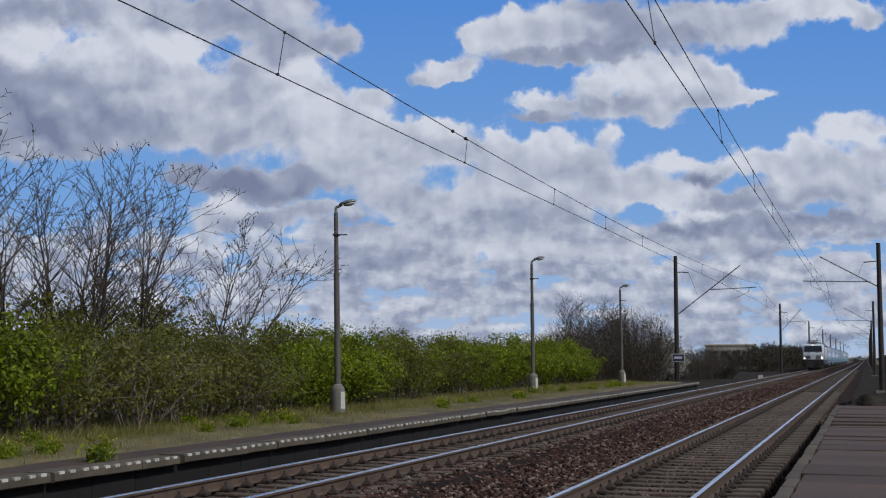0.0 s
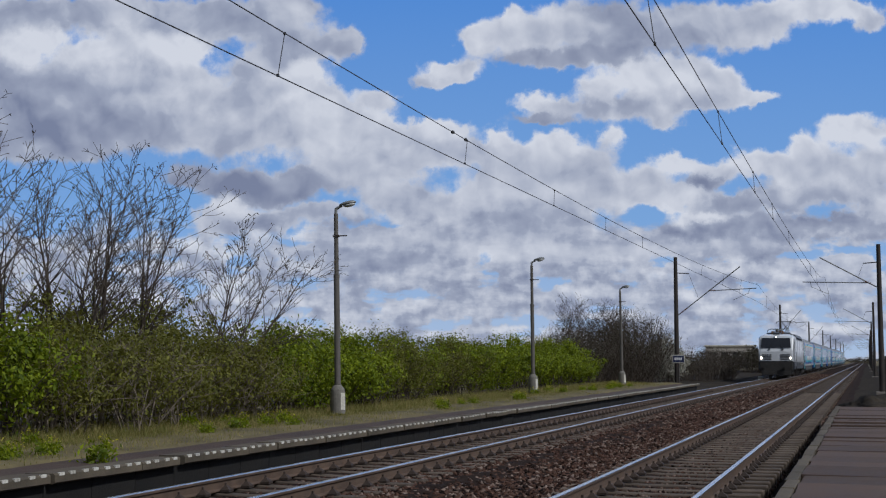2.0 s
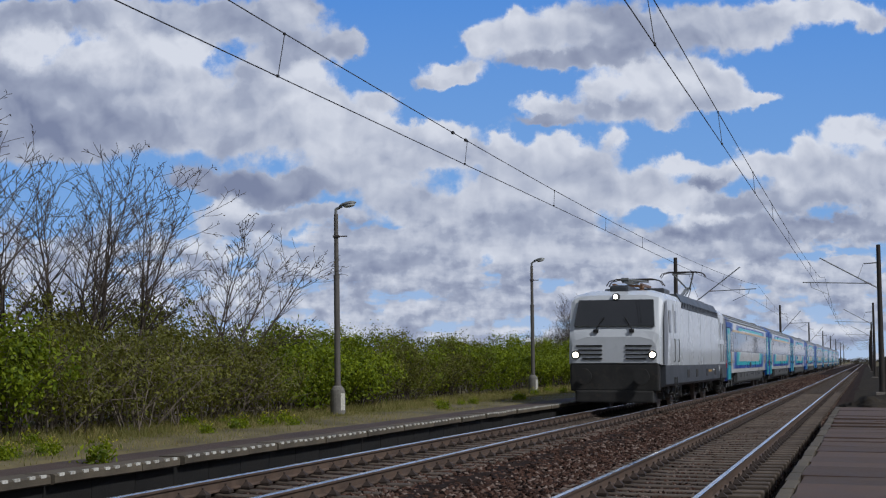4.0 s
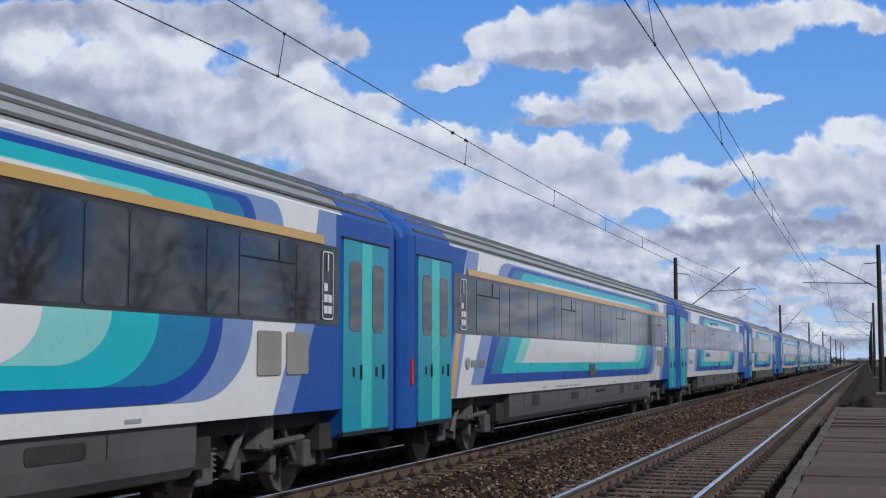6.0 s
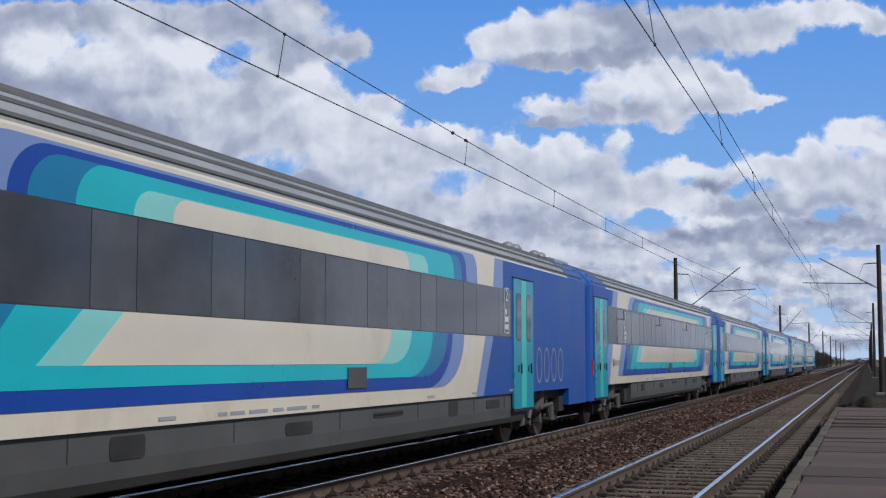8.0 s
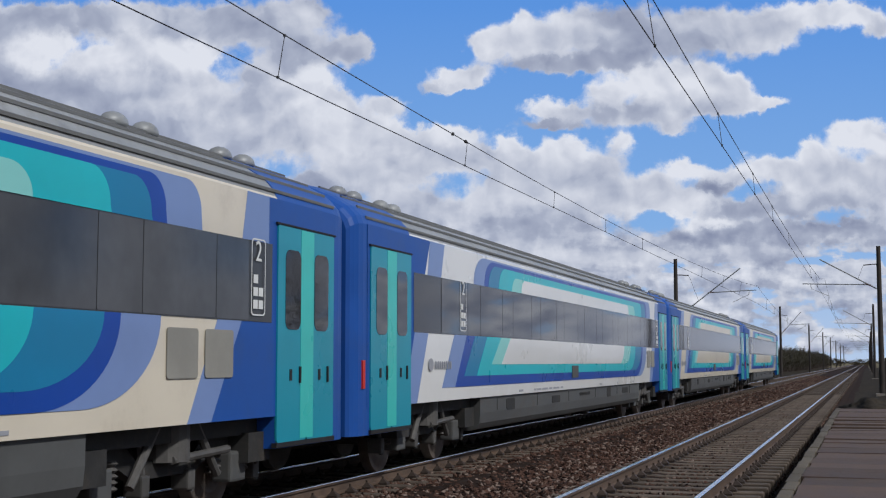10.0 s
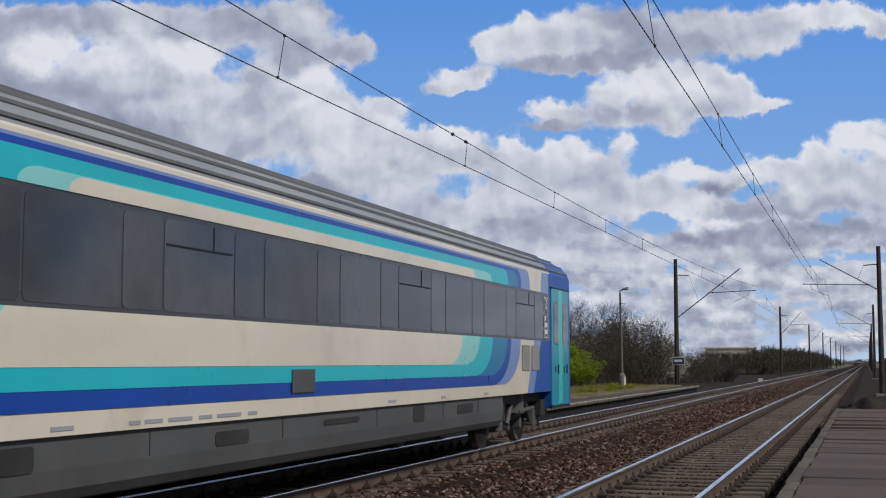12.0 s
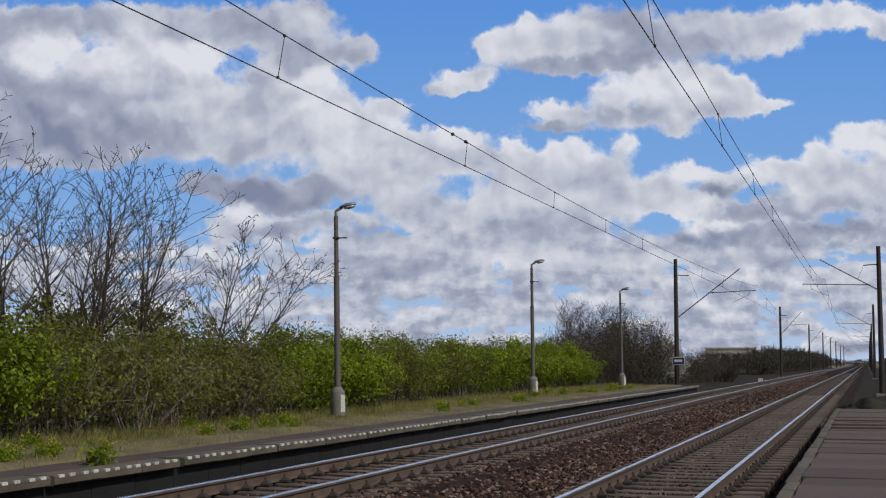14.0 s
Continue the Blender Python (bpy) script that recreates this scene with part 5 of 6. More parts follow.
        for k in range(4):
            for s in (-1, 1):
                a, b = sorted((s * 0.36, s * (0.98 + 0.06 * k)))
                box(bm, a, b, min(Y(-19.0), Y(-18.8)), max(Y(-19.0), Y(-18.8)), 1.56 + 0.13 * k, 1.61 + 0.13 * k)
        split_part("grille_slat", bm, M["rubber"], root, "black front slat")
        bm = bmesh.new()
        for x in (-0.55, 0.55):
            tube(bm, (x, Y(-18.95), 2.48), (x * 0.6, Y(-18.85), 2.85), 0.018, n=6)
            box(bm, x - 0.07, x + 0.07, min(Y(-19.0), Y(-18.85)), max(Y(-19.0), Y(-18.85)), 2.38, 2.48)
        split_part("wiper", bm, M["rubber"], root)
        # cab doors and side windows
        bm = bmesh.new()
        plate(bm, rounded(min(Y(-16.6), Y(-15.9)), max(Y(-16.6), Y(-15.9)), 1.42, 3.35, 0.05, 3), 1.497, 0.01)
        d = part("cab_door", bm, M["loco_white"], root)
        bm = bmesh.new()
        plate(bm, rounded(min(Y(-16.45), Y(-16.05)), max(Y(-16.45), Y(-16.05)), 2.4, 3.12, 0.08), 1.503, 0.01)
        part("door_window", bm, M["glass_dark"], d)
        yy = Y(-16.72)
        for o in (0.0, 0.94 if not flip else -0.94):
            bm = bmesh.new()
            tube(bm, (1.55, yy + o, 1.5), (1.55, yy + o, 2.2), 0.018, n=6)
            tube(bm, (1.5, yy + o, 2.2), (1.55, yy + o, 2.2), 0.018, n=6)
            tube(bm, (1.5, yy + o, 1.5), (1.55, yy + o, 1.5), 0.018, n=6)
            part("grab_rail", bm, M["steel_grey"], d)
        bm = bmesh.new()
        plate(bm, rounded(min(Y(-17.6), Y(-17.15)), max(Y(-17.6), Y(-17.15)), 2.4, 3.1, 0.08), 1.5, 0.014)
        part("side_window", bm, M["glass_dark"], root)
        # grey wrap of the cab edge
        bm = bmesh.new()
        plate(bm, [(Y(-18.6), 1.42), (Y(-18.0), 1.42), (Y(-17.75), 2.3), (Y(-18.0), 3.38), (Y(-18.25), 3.3), (Y(-18.55), 2.7)], 1.487, 0.02)
        part("cab_edge", bm, M["bluegrey_dark"], root, "grey cab corner band")
        bm = bmesh.new()
        for k in range(4):
            box(bm, 1.3, 1.52, Y(-16.25) - 0.25, Y(-16.25) + 0.25, 0.22 + 0.24 * k, 0.25 + 0.24 * k)
        tube(bm, (1.5, Y(-16.25) - 0.25, 0.2), (1.5, Y(-16.25) - 0.25, 1.0), 0.015, n=6)
        tube(bm, (1.5, Y(-16.25) + 0.25, 0.2), (1.5, Y(-16.25) + 0.25, 1.0), 0.015, n=6)
        split_part("step", bm, M["underframe"], root)
        wheelset_bogie(root, Y(-14.2), 0.6, 3.0)
    # roof edge grille strip and roof equipment
    bm = bmesh.new()
    along(bm, [(1.44, 3.26), (1.5, 3.28), (1.47, 3.5), (1.3, 3.78), (1.2, 3.7)], -14.6, -3.6)
    for k in range(26):
        box(bm, 1.46, 1.505, -14.4 + k * 0.415, -14.36 + k * 0.415, 3.3, 3.48)
    part("roof_grille", bm, M["loco_grey"], root, "dark louvred roof edge")
    bm = bmesh.new()
    for a, b, h in ((-15.2, -13.9, 4.05), (-12.4, -9.9, 4.0), (-9.2, -6.4, 4.0), (-5.4, -4.2, 4.05)):
        box(bm, -1.0, 1.0, a, b, 3.7, h - 0.12, 0.06)
    box(bm, -0.3, 0.3, -18.0, -16.4, 3.6, 3.88, 0.08)
    split_part("roof_box", bm, M["loco_grey"], root)
    for y, up in ((-15.6, False), (-3.3, True)):
        pan = new("pantograph")
        pan.parent = root
        bm = bmesh.new()
        s = 1 if up else -1
        for x in (-0.45, 0.45):
            box(bm, x - 0.04, x + 0.04, y - 0.9, y + 0.9, 3.94, 4.02)
            for o in (-0.75, 0.75):
                lathe(bm, [(0.05, 0), (0.09, 0.05), (0.05, 0.08), (0.09, 0.13), (0.05, 0.18)], 10, (x, y + o, 3.76))
        box(bm, -0.45, 0.45, y - 0.06, y + 0.06, 3.94, 4.02)
        part("pantograph_base", bm, M["copper"], pan)
        ky, kz = (y + 1.95, 4.65) if up else (y - 1.3, 4.12)
        ty, tz = (y + 0.3, 5.18) if up else (y + 0.7, 4.16)
        bm = bmesh.new()
        tube(bm, (-0.1, y - 0.6 * s, 4.05), (-0.06, ky, kz), 0.07, n=8)
        tube(bm, (0.1, y - 0.6 * s, 4.05), (0.06, ky, kz), 0.03, n=8)
        tube(bm, (0.2, y + 0.1, 4.08), (0.1, ky, kz - 0.06), 0.02, n=8)
        tube(bm, (-0.12, ky, kz), (0.12, ky, kz), 0.06, n=10)
        part("lower_arm", bm, M["steel_grey"], pan)
        bm = bmesh.new()
        for x in (-1, 1):
            tube(bm, (x * 0.06, ky, kz), (x * 0.42, ty, tz), 0.035, n=8)
        tube(bm, (-0.42, ty, tz), (0.42, ty, tz), 0.022, n=8)
        part("upper_arm", bm, M["steel_grey"], pan)
        bm = bmesh.new()
        for o in (-0.22, 0.22):
            box(bm, -0.6, 0.6, ty + o - 0.025, ty + o + 0.025, tz + 0.06, tz + 0.1)
            for x in (-1, 1):
                tube(bm, (x * 0.6, ty + o, tz + 0.08), (x * 0.85, ty + o, tz + 0.02), 0.018, n=6)
                tube(bm, (x * 0.85, ty + o, tz + 0.02), (x * 0.95, ty + o, tz - 0.14), 0.018, n=6)
                tube(bm, (x * 0.42, ty, tz), (x * 0.42, ty + o, tz + 0.07), 0.015, n=6)
        part("collector_head", bm, M["steel_mast"], pan, "collector strips with bent horns")
    bm = bmesh.new()
    for y in (-12.9, -9.6, -6.2, -3.35):
        plate(bm, [(y, 1.4), (y + 0.014, 1.4), (y + 0.014, 3.24), (y, 3.24)], 1.492, 0.004)
    split_part("panel_joint", bm, M["bluegrey_dark"], root)
    bm = bmesh.new()
    for y in (-13.4, -11.0, -8.0, -5.2, -3.0):
        plate(bm, rounded(y, y + 0.55, 0.95, 1.22, 0.03, 2), 1.492, 0.01)
    split_part("frame_hatch", bm, M["underframe"], root)
    # markings: plain bars for the writing
    bm = bmesh.new()
    for y, z, w_, h in ((-3.6, 1.28, 0.4, 0.04), (-3.6, 1.2, 0.4, 0.04), (-3.6, 1.12, 0.3, 0.04), (-5.6, 1.14, 0.5, 0.06), (-0.75, 2.3, 0.3, 0.1), (-0.75, 2.16, 0.3, 0.1), (-0.75, 2.02, 0.3, 0.1)):
        plate(bm, [(y, z), (y + w_, z), (y + w_, z + h), (y, z + h)], 1.492, 0.006)
    split_part("marking", bm, M["sign_white"], root)
    bm = bmesh.new()
    plate(bm, [(-7.2, 1.1), (-6.1, 1.1), (-6.1, 1.18), (-7.2, 1.18)], 1.494, 0.006)
    part("cable", bm, M["yellow"], root, "yellow cable along the underframe")
    tagged(root, "white electric locomotive with dark roof and glowing headlights", "locomotive")
    return root


M["bluegrey_dark"] = material("bluegrey_dark", (0.20, 0.21, 0.24), 0.4, vary=0.05, bump=0.02)


def train():
    loco = locomotive()
    kinds = ["first", "first", "dining", "bike", "last", "second", "cool", "second", "last"]
    coach_words = {"first": "white and turquoise first class coach with an ochre stripe", "dining": "white and blue dining coach with cutlery strokes on its end",
             "bike": "cream and turquoise coach with a blue bicycle section", "last": "cream and turquoise second class coach with dark windows",
             "second": "cream and turquoise coach with greyish filmed windows", "cool": "white, blue and turquoise second class coach with clear dark windows"}
    built, out = {}, []
    for k in kinds:
        if k == "first" and not out:
            c = coach(k, True)
            tagged(c, "white and turquoise first class coach with a navy front end", "railway coach", "coaches of the train")
        elif k in built:
            c = copy_thing(built[k], Matrix())
        else:
            c = built[k] = coach(k)
            tagged(c, coach_words[k], "railway coach", "coaches of the train")
        out.append(c)
    return loco, out


# ---- plants ----
def grow(bm, rng, start, direction, length, radius, depth, spread=0.5, bend=0.18, up=0.25, tips=None, sides=5, kids=(2, 4)):
    """A branch in short tapering lengths, with side branches."""
    p, d = Vector(start), Vector(direction).normalized()
    steps = max(4, int(length / 0.3)) if depth > 1 else 3
    seg = length / steps
    for i in range(steps):
        r0 = max(0.006, radius * (1 - 0.8 * i / steps))
        r1 = max(0.005, radius * (1 - 0.8 * (i + 1) / steps))
        d = (d + Vector((rng.gauss(0, bend), rng.gauss(0, bend), rng.gauss(0, bend * 0.6) + up * 0.12))).normalized()
        q = p + d * seg
        tube(bm, p, q, r0, r1, sides if depth > 1 else 3, False)
        if depth > 0 and i >= steps * (0.28 if depth > 2 else 0.1):
            for _ in range(rng.randint(*kids)):
                side = Vector((rng.gauss(0, 1), rng.gauss(0, 1), rng.gauss(0, 0.35)))
                side = (side - d * side.dot(d)).normalized()
                nd = (d * rng.uniform(0.6, 1.0) + side * spread * rng.uniform(0.7, 1.3) + Vector((0, 0, up * 0.3))).normalized()
                grow(bm, rng, q, nd, length * rng.uniform(0.26, 0.46) * (1.1 - 0.5 * i / steps), r1 * 0.6, depth - 1, spread, bend * 1.3, up, tips, max(3, sides - 1), (0, 2) if depth > 2 else (0, 2))
        p = q
    if tips is not None:
        tips.append(p.copy())


def bare_tree(seed, height, lean=(0, 0), trunks=1, depth=3, mat="bark", leaves=0, rad=0.06):
    rng = random.Random(seed)
    root = new("bare_tree")
    bm, tips = bmesh.new(), []
    for t in range(trunks):
        a = rng.uniform(0, 6.28)
        o = 0.15 * t
        grow(bm, rng, (o * math.cos(a), o * math.sin(a), -0.1), (lean[0] + rng.gauss(0, 0.12) * (t > 0), lean[1] + rng.gauss(0, 0.16) * (t > 0), 1), height * rng.uniform(0.85, 1), rad * rng.uniform(0.7, 1), depth, 0.72, 0.06, 0.3, tips, 6, (1, 3))
    part("trunk", bm, M[mat], root, "thin bare trunk and branches")
    if leaves:
        bm = bmesh.new()
        for _ in range(leaves):
            leaf(bm, rng, rng.choice(tips) + Vector((rng.gauss(0, 0.03), rng.gauss(0, 0.03), rng.gauss(-0.03, 0.03))), 0.035)
        part("dry_leaves", bm, M["leaf_brown"], root, "few withered brown leaves")
    tagged(root, "leafless young tree with thin upright branches", "tree", "bare trees by the platform")
    return root


def leaf(bm, rng, c, s):
    d = Vector((rng.gauss(0, 1), rng.gauss(0, 1), rng.gauss(0, 0.8))).normalized()
    e = d.orthogonal().normalized()
    e = (Matrix.Rotation(rng.uniform(0, 6.28), 3, d) @ e)
    f = d.cross(e)
    s *= rng.uniform(0.6, 1.3)
    vs = [bm.verts.new(c + e * s), bm.verts.new(c + f * s * 0.42), bm.verts.new(c - e * s), bm.verts.new(c - f * s * 0.42)]
    bm.faces.new(vs)


def shrub(seed, rx, ry, h, n_leaf, mat, stems=16, leaf_size=0.045, stem_mat="bark", label="", low=0.0, thick=0.016, cross=0.5, twigs=5):
    """A shrub: many stems from the ground and leaves gathered in uneven clumps along the outside."""
    rng = random.Random(seed)
    root = new("shrub")
    bm = bmesh.new()
    heads = []
    for k in range(stems):
        a = rng.uniform(0, 6.28)
        r = math.sqrt(rng.random())
        base = Vector((0.45 * rx * r * math.cos(a), 0.45 * ry * r * math.sin(a), -0.15))
        a2, r2 = a + rng.gauss(0, cross), rng.random() ** 0.6
        hh = h * math.sqrt(max(0.12, 1 - 0.7 * r2 * r2)) * rng.uniform(0.8, 1.08)
        top = Vector((rx * r2 * math.cos(a2), ry * r2 * math.sin(a2), hh))
        mid = base.lerp(top, 0.5) + Vector((rng.gauss(0, 0.12), rng.gauss(0, 0.12), 0.12))
        tube(bm, base, mid, thick, thick * 0.7, 4, False)
        tube(bm, mid, top, thick * 0.7, 0.006, 4, False)
        heads += [top, mid.lerp(top, 0.55), mid.lerp(top, rng.random())]
        for _ in range(twigs):
            f = rng.uniform(0.25, 1)
            s = base.lerp(mid, f * 2) if f < 0.5 else mid.lerp(top, f * 2 - 1)
            t = s + Vector((rng.gauss(0, 0.28), rng.gauss(0, 0.28), rng.uniform(0.0, 0.5)))
            tube(bm, s, t, 0.008, 0.003, 3, False)
            heads.append(t)
    part("stem_tangle", bm, M[stem_mat], root, "tangle of thin woody stems")
    # clumps of leaves at the twig ends, turned outwards
    verts, faces = [], []
    mid = Vector((0, 0, h * 0.45))
    clumps = [(p, rng.uniform(0.08, 0.24)) for p in heads if p.z > low * h]
    share = [rng.uniform(0.1, 1.0) ** 2 * 2 for _ in clumps]
    picks = rng.choices(range(len(clumps)), share, k=n_leaf)
    for k in picks:
        c, s = clumps[k]
        p = c + Vector((rng.gauss(0, 1), rng.gauss(0, 1), rng.gauss(0, 0.75))) * s
        if p.z < 0.03:
            continue
        d = ((p - c).normalized() * 0.8 + (p - mid).normalized() * 0.5 + Vector((rng.gauss(0, 0.5), rng.gauss(0, 0.5), rng.gauss(0.3, 0.5)))).normalized()
        e = Matrix.Rotation(rng.uniform(0, 6.28), 3, d) @ d.orthogonal().normalized()
        f = d.cross(e)
        z = leaf_size * rng.uniform(0.55, 1.35)
        o = len(verts)
        verts += [tuple(p + e * z), tuple(p + f * z * 0.5), tuple(p - e * z), tuple(p - f * z * 0.5)]
        faces.append((o, o + 1, o + 2, o + 3))
    me = bpy.data.meshes.new("foliage")
    me.from_pydata(verts, [], faces)
    me.materials.append(M[mat])
    link("foliage", me, root)
    tagged(root, label or "dense green shrub in fresh spring leaf", "shrub", "shrubs of the hedge")
    return root


def place(root, poses):
    """Puts a thing at the first pose and copies of it at the rest."""
    root.matrix_basis = poses[0]
    for m in poses[1:]:
        copy_thing(root, m)


def hedge():
    rng = random.Random(21)
    green = [shrub(s, 1.5, 1.6, 2.0, 8500, "leaf", 24, 0.052) for s in (1, 2, 3)]
    olive = [shrub(s, 1.4, 1.5, 2.0, 7000, "leaf_olive", 26, 0.036, label="olive green shrub just coming into leaf, many stems showing") for s in (5, 6)]
    sparse = [shrub(s, 1.4, 1.5, 1.8, 4600, "leaf_olive", 24, 0.042, "bark_pale", label="tangled pale leafless undergrowth with few leaves", low=0.12, thick=0.018, cross=2.0, twigs=12) for s in (8, 9)]
    spots = {0: [], 1: [], 2: [], 3: [], 4: [], 5: [], 6: []}

    def at(kind, x, y, s=1.0):
        i = {"g": rng.choice((0, 1, 2)), "o": rng.choice((3, 4)), "s": rng.choice((5, 6))}[kind]
        spots[i].append(Matrix.Translation((x, y, 0.12)) @ Matrix.Rotation(rng.uniform(0, 6.28), 4, "Z") @ Matrix.Diagonal((s, s, s * rng.uniform(0.94, 1.06), 1)))
    at("g", -13.9, 18.0, 1.0), at("g", -14.6, 17.0, 0.95), at("g", -15.4, 15.4, 1.0)
    for y in (19.8, 21.4, 22.8, 24.3, 25.6, 26.8):
        at("s", -13.6 + rng.uniform(-0.3, 0.2), y, 0.95)
    for y in (20.6, 23.6, 26.0):
        at("o", -15.4, y, 1.28)
    for y in (21.5, 24.5, 27.5):
        at("g", -17.6, y, 1.0)
    for y in (28.6, 30.4, 32.2, 34.2):
        at("g", -14.2 + rng.uniform(-0.2, 0.2), y, 0.98)
    for y in (36.0, 38.4, 43.0, 46.0):
        at("o", -14.4 + rng.uniform(-0.2, 0.2), y, 1.0)
    for y in (33.0, 37.2, 40.6, 44.8, 48, 51, 54, 57, 60, 63.0, 66, 69):
        at("g", -14.9 + rng.uniform(-0.4, 0.3), y, rng.uniform(0.95, 1.1))
    for y in (29, 33, 37, 41, 45, 49, 53, 57, 61, 65, 69, 73):
        at("o", -17.5 + rng.uniform(-0.5, 0.5), y, rng.uniform(1.05, 1.2))
    things = green + olive + sparse
    for i, t in enumerate(things):
        m = spots[i] or [Matrix.Translation((-19, 30 + 5 * i, 0.1))]
        t.matrix_basis = m[0]
        for q in m[1:]:
            c = copy_thing(t, Matrix())
            c.matrix_basis = q
    # brown thicket beyond the platform's end
    brown = shrub(31, 3.2, 4.0, 4.7, 8000, "leaf_dark", 170, 0.045, twigs=14, label="dark brown leafless thicket with dense twigs")
    brown["group"] = "far thickets"
    place(brown, [Matrix.Translation((-14.3, 79, -0.3)), Matrix.Translation((-14.9, 86, -0.4)) @ Matrix.Rotation(2, 4, "Z") @ Matrix.Diagonal((.9, .9, 1.1, 1)), Matrix.Translation((-14.3, 112, -0.4)) @ Matrix.Rotation(2.6, 4, "Z") @ Matrix.Diagonal((.75, 1.3, .64, 1)), Matrix.Translation((-13.6, 124, -0.4)) @ Matrix.Rotation(0.6, 4, "Z") @ Matrix.Diagonal((.8, 1.4, .66, 1)), Matrix.Translation((-15.5, 140, -0.4)) @ Matrix.Rotation(1.6, 4, "Z") @ Matrix.Diagonal((.9, 1.2, .68, 1)), Matrix.Translation((-16.4, 73, -0.3)) @ Matrix.Rotation(4, 4, "Z") @ Matrix.Diagonal((1, 1, .8, 1)),
                  Matrix.Translation((-19, 92, -0.4)) @ Matrix.Rotation(1, 4, "Z"), Matrix.Translation((-17.5, 99, -0.4)) @ Matrix.Rotation(3, 4, "Z") @ Matrix.Diagonal((1, 1, .75, 1))])
    white = shrub(33, 1.6, 1.8, 2.6, 6000, "blossom", 40, 0.07, label="pale blossoming bush beside the line")
    white["group"] = "far thickets"
    place(white, [Matrix.Translation((-14.2, 96, -0.45)) @ Matrix.Diagonal((1, 1, 1.2, 1)), Matrix.Translation((-14.9, 101, -0.45)) @ Matrix.Rotation(2, 4, "Z") @ Matrix.Diagonal((.9, .9, 1.15, 1))])
    # far rows of scrub on both sides of the line
    far = shrub(35, 4.5, 9.0, 3.5, 9000, "leaf_dark", 110, 0.11, twigs=8, thick=0.03, label="far dark row of leafless lineside scrub")
    far["group"] = "far thickets"
    ms = []
    for k in range(3, 26):
        y = 150 + 13 * k
        ms.append(Matrix.Translation((-14.6 + rng.uniform(-0.5, 0.5) + 0.008 * k, y, -0.5)) @ Matrix.Rotation(rng.choice((0, math.pi)), 4, "Z") @ Matrix.Diagonal((0.85, 1, rng.uniform(0.9, 1.15) * (1.15 if k < 7 else 1.2), 1)))
    for k in range(16):
        ms.append(Matrix.Translation((7.2 + rng.uniform(-0.6, 0.6), 74 + 20 * k, -0.5)) @ Matrix.Rotation(rng.choice((0, math.pi)), 4, "Z") @ Matrix.Diagonal((1, 1, rng.uniform(0.6, 0.9), 1)))
    for k in range(9):
        ms.append(Matrix.Translation((-30 + 14 * k, 640 + 8 * (k % 3), -0.5)) @ Matrix.Rotation(math.pi / 2 * (1 + 2 * (k % 2)), 4, "Z") @ Matrix.Diagonal((1, 1, rng.uniform(0.6, 1.0), 1)))
    place(far, ms)


def trees():
    a = bare_tree(41, 5.35, (0.03, 0.02), 1, 3, "bark", 60, 0.07)
    b = bare_tree(42, 5.2, (0.05, 0.1), 2, 3, "bark", 90, 0.06)
    c = bare_tree(43, 5.2, (0.14, 0.3), 3, 3, "bark", 40, 0.05)
    d = bare_tree(44, 4.5, (0.1, 0.24), 2, 3, "bark", 200, 0.045)
    a.matrix_basis = pose(-15.4, 20.6, 0.1)
    copy_thing(a, pose(-16.2, 19.2, 0.1, 0, 0, 130))
    b.matrix_basis = pose(-15.6, 22.3, 0.1)
    copy_thing(b, pose(-16.4, 24.4, 0.1, 0, 0, 200))
    c.matrix_basis = pose(-15.3, 24.3, 0.1)
    copy_thing(c, pose(-15.0, 22.0, 0.1, 0, 0, -20))
    copy_thing(b, pose(-15.0, 19.4, 0.1, 0, 0, 60))
    d.matrix_basis = pose(-14.1, 25.9, 0.1)
    copy_thing(d, pose(-14.3, 26.6, 0.1, 0, 0, -25))
    far = bare_tree(45, 5.0, (0, 0), 6, 3, "bark", 0, 0.05)
    tagged(far, "leafless spreading bush with dense dark twigs", "bush", "far bare bushes")
    place(far, [pose(-17.6, 78, -0.2), pose(-17.2, 83, -0.3, 0, 0, 90), pose(-16, 86, -0.3, 0, 0, 170), pose(-17, 92, -0.3, 0, 0, 260)])
    # trees behind the camera, which show only as reflections in the coach windows
    copy_thing(b, pose(9, 4, -0.3, 0, 0, 40))
    for k, (x, y, r) in enumerate(((9.5, 12, 80), (10, 20, 160), (9, 28, 250), (10.5, 36, 300), (9.5, 46, 20), (10, -6, 90), (11, 8, 10), (11.5, 16, 200), (10.8, 24, 120), (11.4, 32, 60), (11, 41, 280), (11.5, 52, 140))):
        t = copy_thing(a if k % 2 else b, Matrix())
        t.matrix_basis = pose(x, y, -0.3, 0, 0, r) @ Matrix.Scale(1.35, 4)


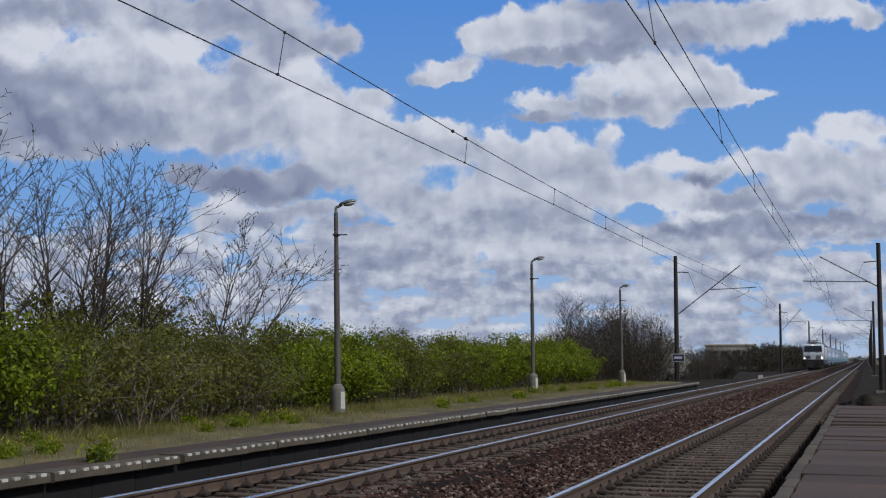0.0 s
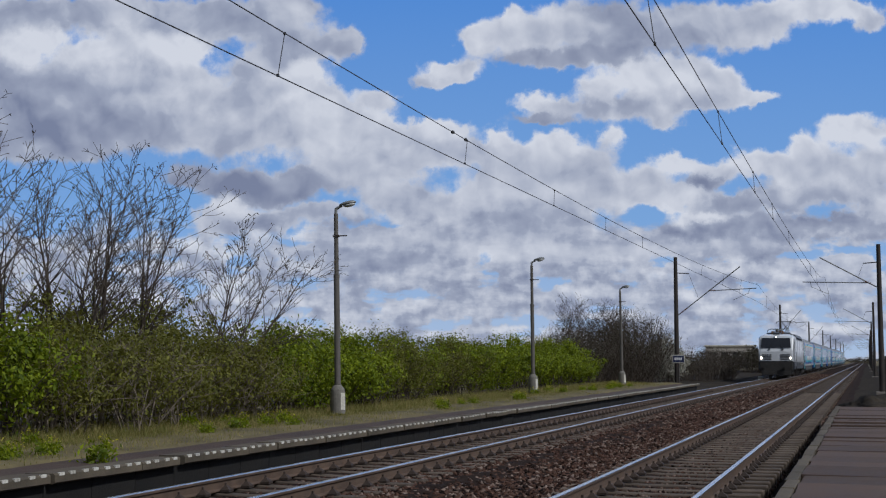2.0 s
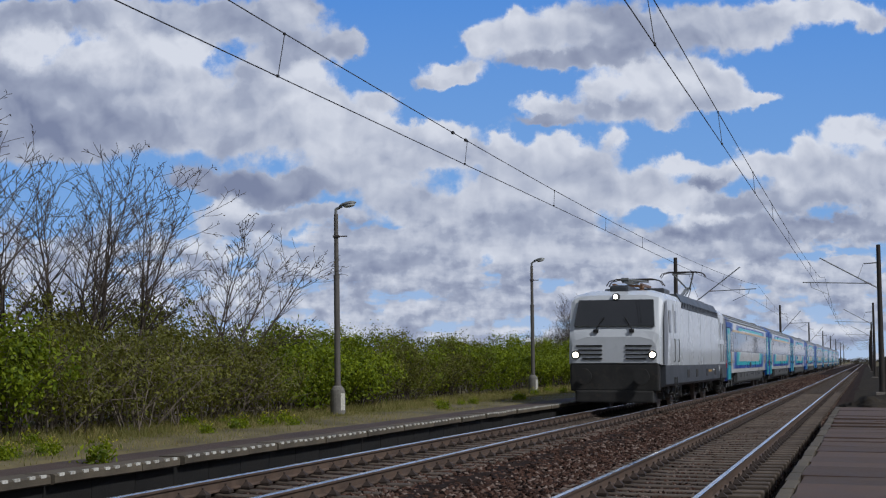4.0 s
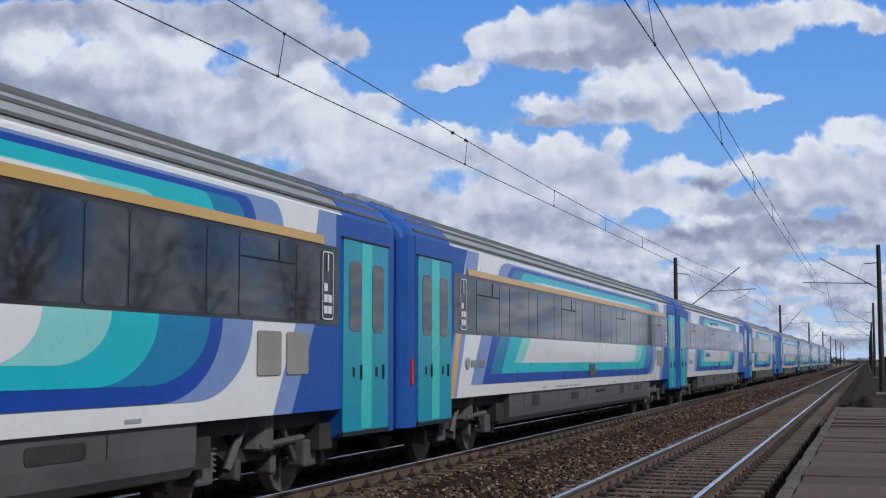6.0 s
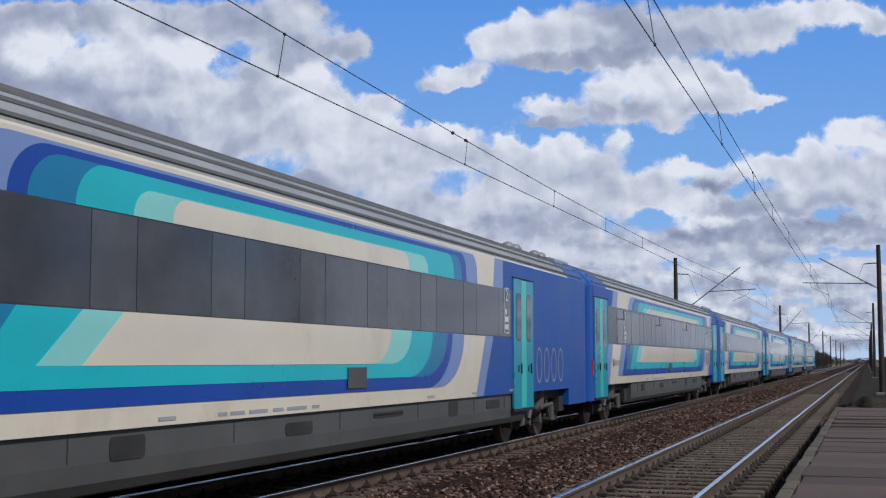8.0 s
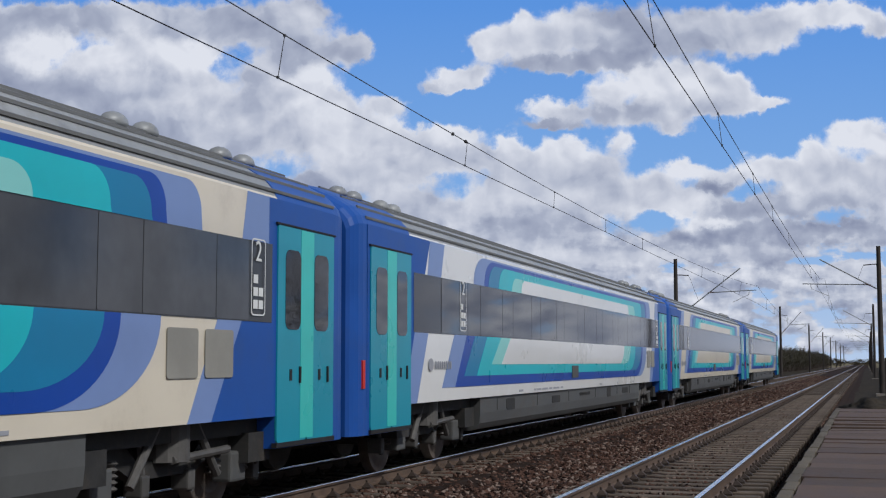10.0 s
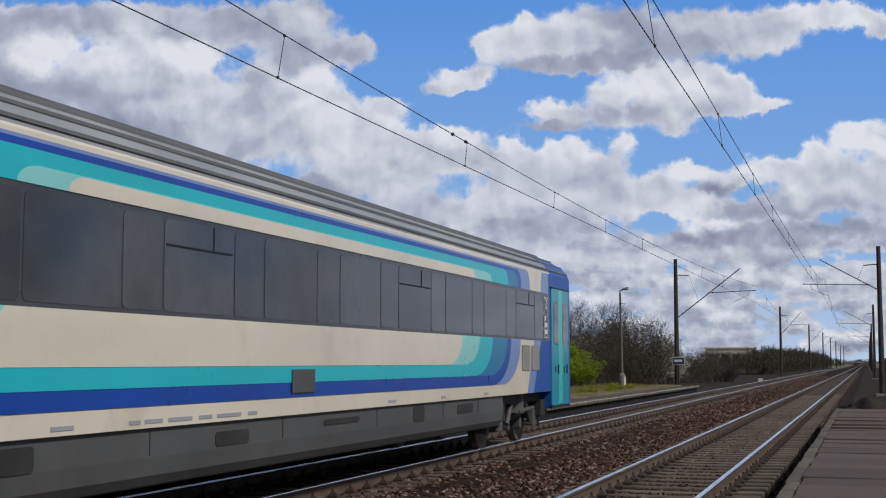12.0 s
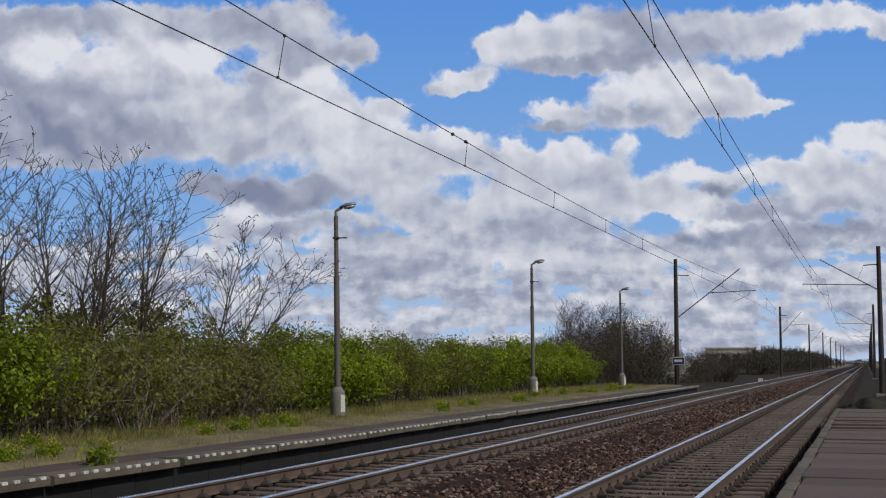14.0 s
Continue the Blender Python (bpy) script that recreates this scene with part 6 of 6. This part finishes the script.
def grass():
    rng = random.Random(51)
    verts, faces = [], []
    for _ in range(80000):
        y = 9 + 66 * rng.random() ** 1.5
        x = -10.35 - 3.6 * rng.random() ** 0.7
        patch = noise.noise((x * 0.8, y * 0.35, 7.0))
        if x > -11.6 and rng.random() < 0.45 + patch:
            continue
        h = rng.uniform(0.03, 0.11) * (1.0 + max(0, (-11.9 - x)) * 0.8)
        a = rng.uniform(0, 6.28)
        w_ = rng.uniform(0.004, 0.011)
        z = 0.17
        dx, dy = math.cos(a) * w_, math.sin(a) * w_
        lx, ly = rng.gauss(0, h * 0.4), rng.gauss(0, h * 0.4)
        o = len(verts)
        verts += [(x - dx, y - dy, z), (x + dx, y + dy, z), (x + lx, y + ly, z + h)]
        faces.append((o, o + 1, o + 2))
    me = bpy.data.meshes.new("grass")
    me.from_pydata(verts, [], faces)
    me.materials.append(M["grass"])
    tagged(new("grass", me), "short green and straw coloured verge grass", "grass", kind="stuff")
    # weeds with yellow flowers
    weed = new("weed")
    bm = bmesh.new()
    heads = []
    for k in range(260):
        c = Vector((rng.gauss(0, 0.1), rng.gauss(0, 0.1), abs(rng.gauss(0.12, 0.09))))
        leaf(bm, rng, c, 0.045)
    part("foliage", bm, M["leaf"], weed)
    bm = bmesh.new()
    for k in range(26):
        leaf(bm, rng, Vector((rng.gauss(0, 0.1), rng.gauss(0, 0.1), rng.uniform(0.28, 0.38))), 0.022)
    tagged(part("blossom", bm, M["flower"], weed, "small yellow flowers"), kind="stuff")
    tagged(weed, "leafy weed with small yellow flowers on the verge", "weed", "weeds on the verge")
    ps = [pose(-9.75, 15.0, 0.16)]
    for k in range(34):
        x, y = -11.0 - 2.2 * rng.random(), 13 + 58 * rng.random()
        ps.append(Matrix.Translation((x, y, 0.15)) @ Matrix.Rotation(rng.uniform(0, 6.28), 4, "Z") @ Matrix.Scale(rng.uniform(0.6, 1.0), 4))
    weed.matrix_basis = ps[0]
    for m in ps[1:]:
        c = copy_thing(weed, Matrix())
        c.matrix_basis = m


def cess():
    """The strip of dark soil and cinders beside the near track, past the platform's end."""
    bm = bmesh.new()
    rows = []
    for k in range(60):
        y = 39 + 6.5 * k
        rows.append([bm.verts.new((x, y, z + 0.07 * noise.noise((x * 1.3, y * 0.7, 2)))) for x, z in ((-0.9, -0.56), (0.1, -0.48), (1.0, -0.42), (2.2, -0.36), (3.4, -0.28), (4.6, -0.26))])
    for A, B in zip(rows, rows[1:]):
        for i in range(5):
            bm.faces.new((A[i], A[i + 1], B[i + 1], B[i]))
    rows = []
    for k in range(60):
        y = 74.2 + 6.5 * k
        rows.append([bm.verts.new((x, y, z + 0.05 * noise.noise((x * 1.3, y * 0.7, 5)))) for x, z in ((-20, -0.2), (-16, -0.22), (-13, -0.3), (-11, -0.4), (-9.6, -0.5), (-9.0, -0.56))])
    for A, B in zip(rows, rows[1:]):
        for i in range(5):
            bm.faces.new((A[i], A[i + 1], B[i + 1], B[i]))
    tagged(part("cess", bm, M["soil"]), "strips of dark soil and cinders beside the tracks", "soil strip", kind="structure")


# ---- small things along the line ----
def station_sign():
    root = new("station_sign")
    bm = bmesh.new()
    tube(bm, (0, 0.03, -0.5), (0, 0.03, 1.8), 0.035, n=8)
    part("post", bm, M["steel_mast"], root)
    bm = bmesh.new()
    box(bm, -0.36, 0.36, -0.02, 0.02, 1.38, 1.86, 0.01)
    part("frame", bm, M["paint_white"], root, "white sign frame")
    bm = bmesh.new()
    box(bm, -0.33, 0.33, -0.03, -0.018, 1.42, 1.82)
    board = part("board", bm, M["sign_blue"], root, "dark blue sign board")
    bm = bmesh.new()
    for k in range(4):
        box(bm, -0.24 + 0.12 * k, -0.15 + 0.12 * k, -0.036, -0.03, 1.55, 1.7)
    part("marking", bm, M["sign_white"], board, "unreadable white lettering bars")
    tagged(root, "small dark blue station sign with a white frame", "sign")
    root.matrix_basis = pose(-10.9, 79.0, -0.02, 0, 0, 10)


def far_building():
    root = new("flat_building")
    bm = bmesh.new()
    box(bm, -7, 7, -5, 5, -0.6, 5.6)
    part("wall", bm, M["plaster"], root)
    bm = bmesh.new()
    box(bm, -7.3, 7.3, -5.3, 5.3, 5.6, 6.0, 0.05)
    part("roof", bm, M["paint_white"], root, "white flat roof edge")
    for k in range(4):
        bm = bmesh.new()
        box(bm, -5.8 + 3.2 * k, -4.0 + 3.2 * k, -5.05, -4.95, 2.2, 4.0)
        part("window", bm, M["glass_dark"], root)
    tagged(root, "far low pale building with a flat roof", "building")
    root.matrix_basis = pose(-37.2, 378, -0.25, 0, 0, 5)


def board_stand():
    """The dark framed board on two posts at the end of the platform."""
    root = new("notice_board")
    bm = bmesh.new()
    for x in (-0.45, 0.45):
        box(bm, x - 0.04, x + 0.04, -0.04, 0.04, -0.5, 1.72, 0.008)
    part("post", bm, M["steel_mast"], root)
    bm = bmesh.new()
    for z in (0.85, 1.66):
        box(bm, -0.45, 0.45, -0.035, 0.035, z, z + 0.07)
    part("frame", bm, M["steel_mast"], root)
    bm = bmesh.new()
    box(bm, -0.41, 0.41, -0.015, 0.015, 0.92, 1.66)
    part("panel", bm, M["riser"], root, "dark board panel")
    tagged(root, "dark framed board on two steel posts", "notice board")
    root.matrix_basis = pose(1.08, 49.5, -0.05)


def marker_post():
    root = new("marker_stone")
    bm = bmesh.new()
    box(bm, -0.2, 0.2, -0.15, 0.15, -0.3, 0.35, 0.03)
    part("stone", bm, M["paint_white"], root)
    tagged(root, "small white painted marker stone beside the track", "marker stone")
    root.matrix_basis = pose(-9.3, 121, -0.3)


# ---- build ----
ground()
ballast()
platform_across()
platform_here()
cess()
rails()
LOCO, COACHES = train()
masts()
wires()
street_lamp()
station_sign()
far_building()
board_stand()
marker_post()
hedge()
trees()
grass()
loose_stones()
sleepers()


def motions():
    walk(SKY, [(t, sky_pose(0.29 * t / 14, -0.12 * t / 14)) for t in (0, 3.5, 7, 10.5, 14)])

    def joint(t):
        # the train slows down a little on its approach
        return -43.6 - 33.478 * (t - 7) + 0.014 * (t - 7) ** 2 + 0.72 * max(0.0, 5.2 - t) ** 2
    times = [0.5 * k for k in range(29)]
    walk(LOCO, [(t, pose(XL, joint(t), 0)) for t in times])
    for k, c in enumerate(COACHES):
        walk(c, [(t, pose(XL, joint(t) + COACH * k, 0)) for t in times])


motions()
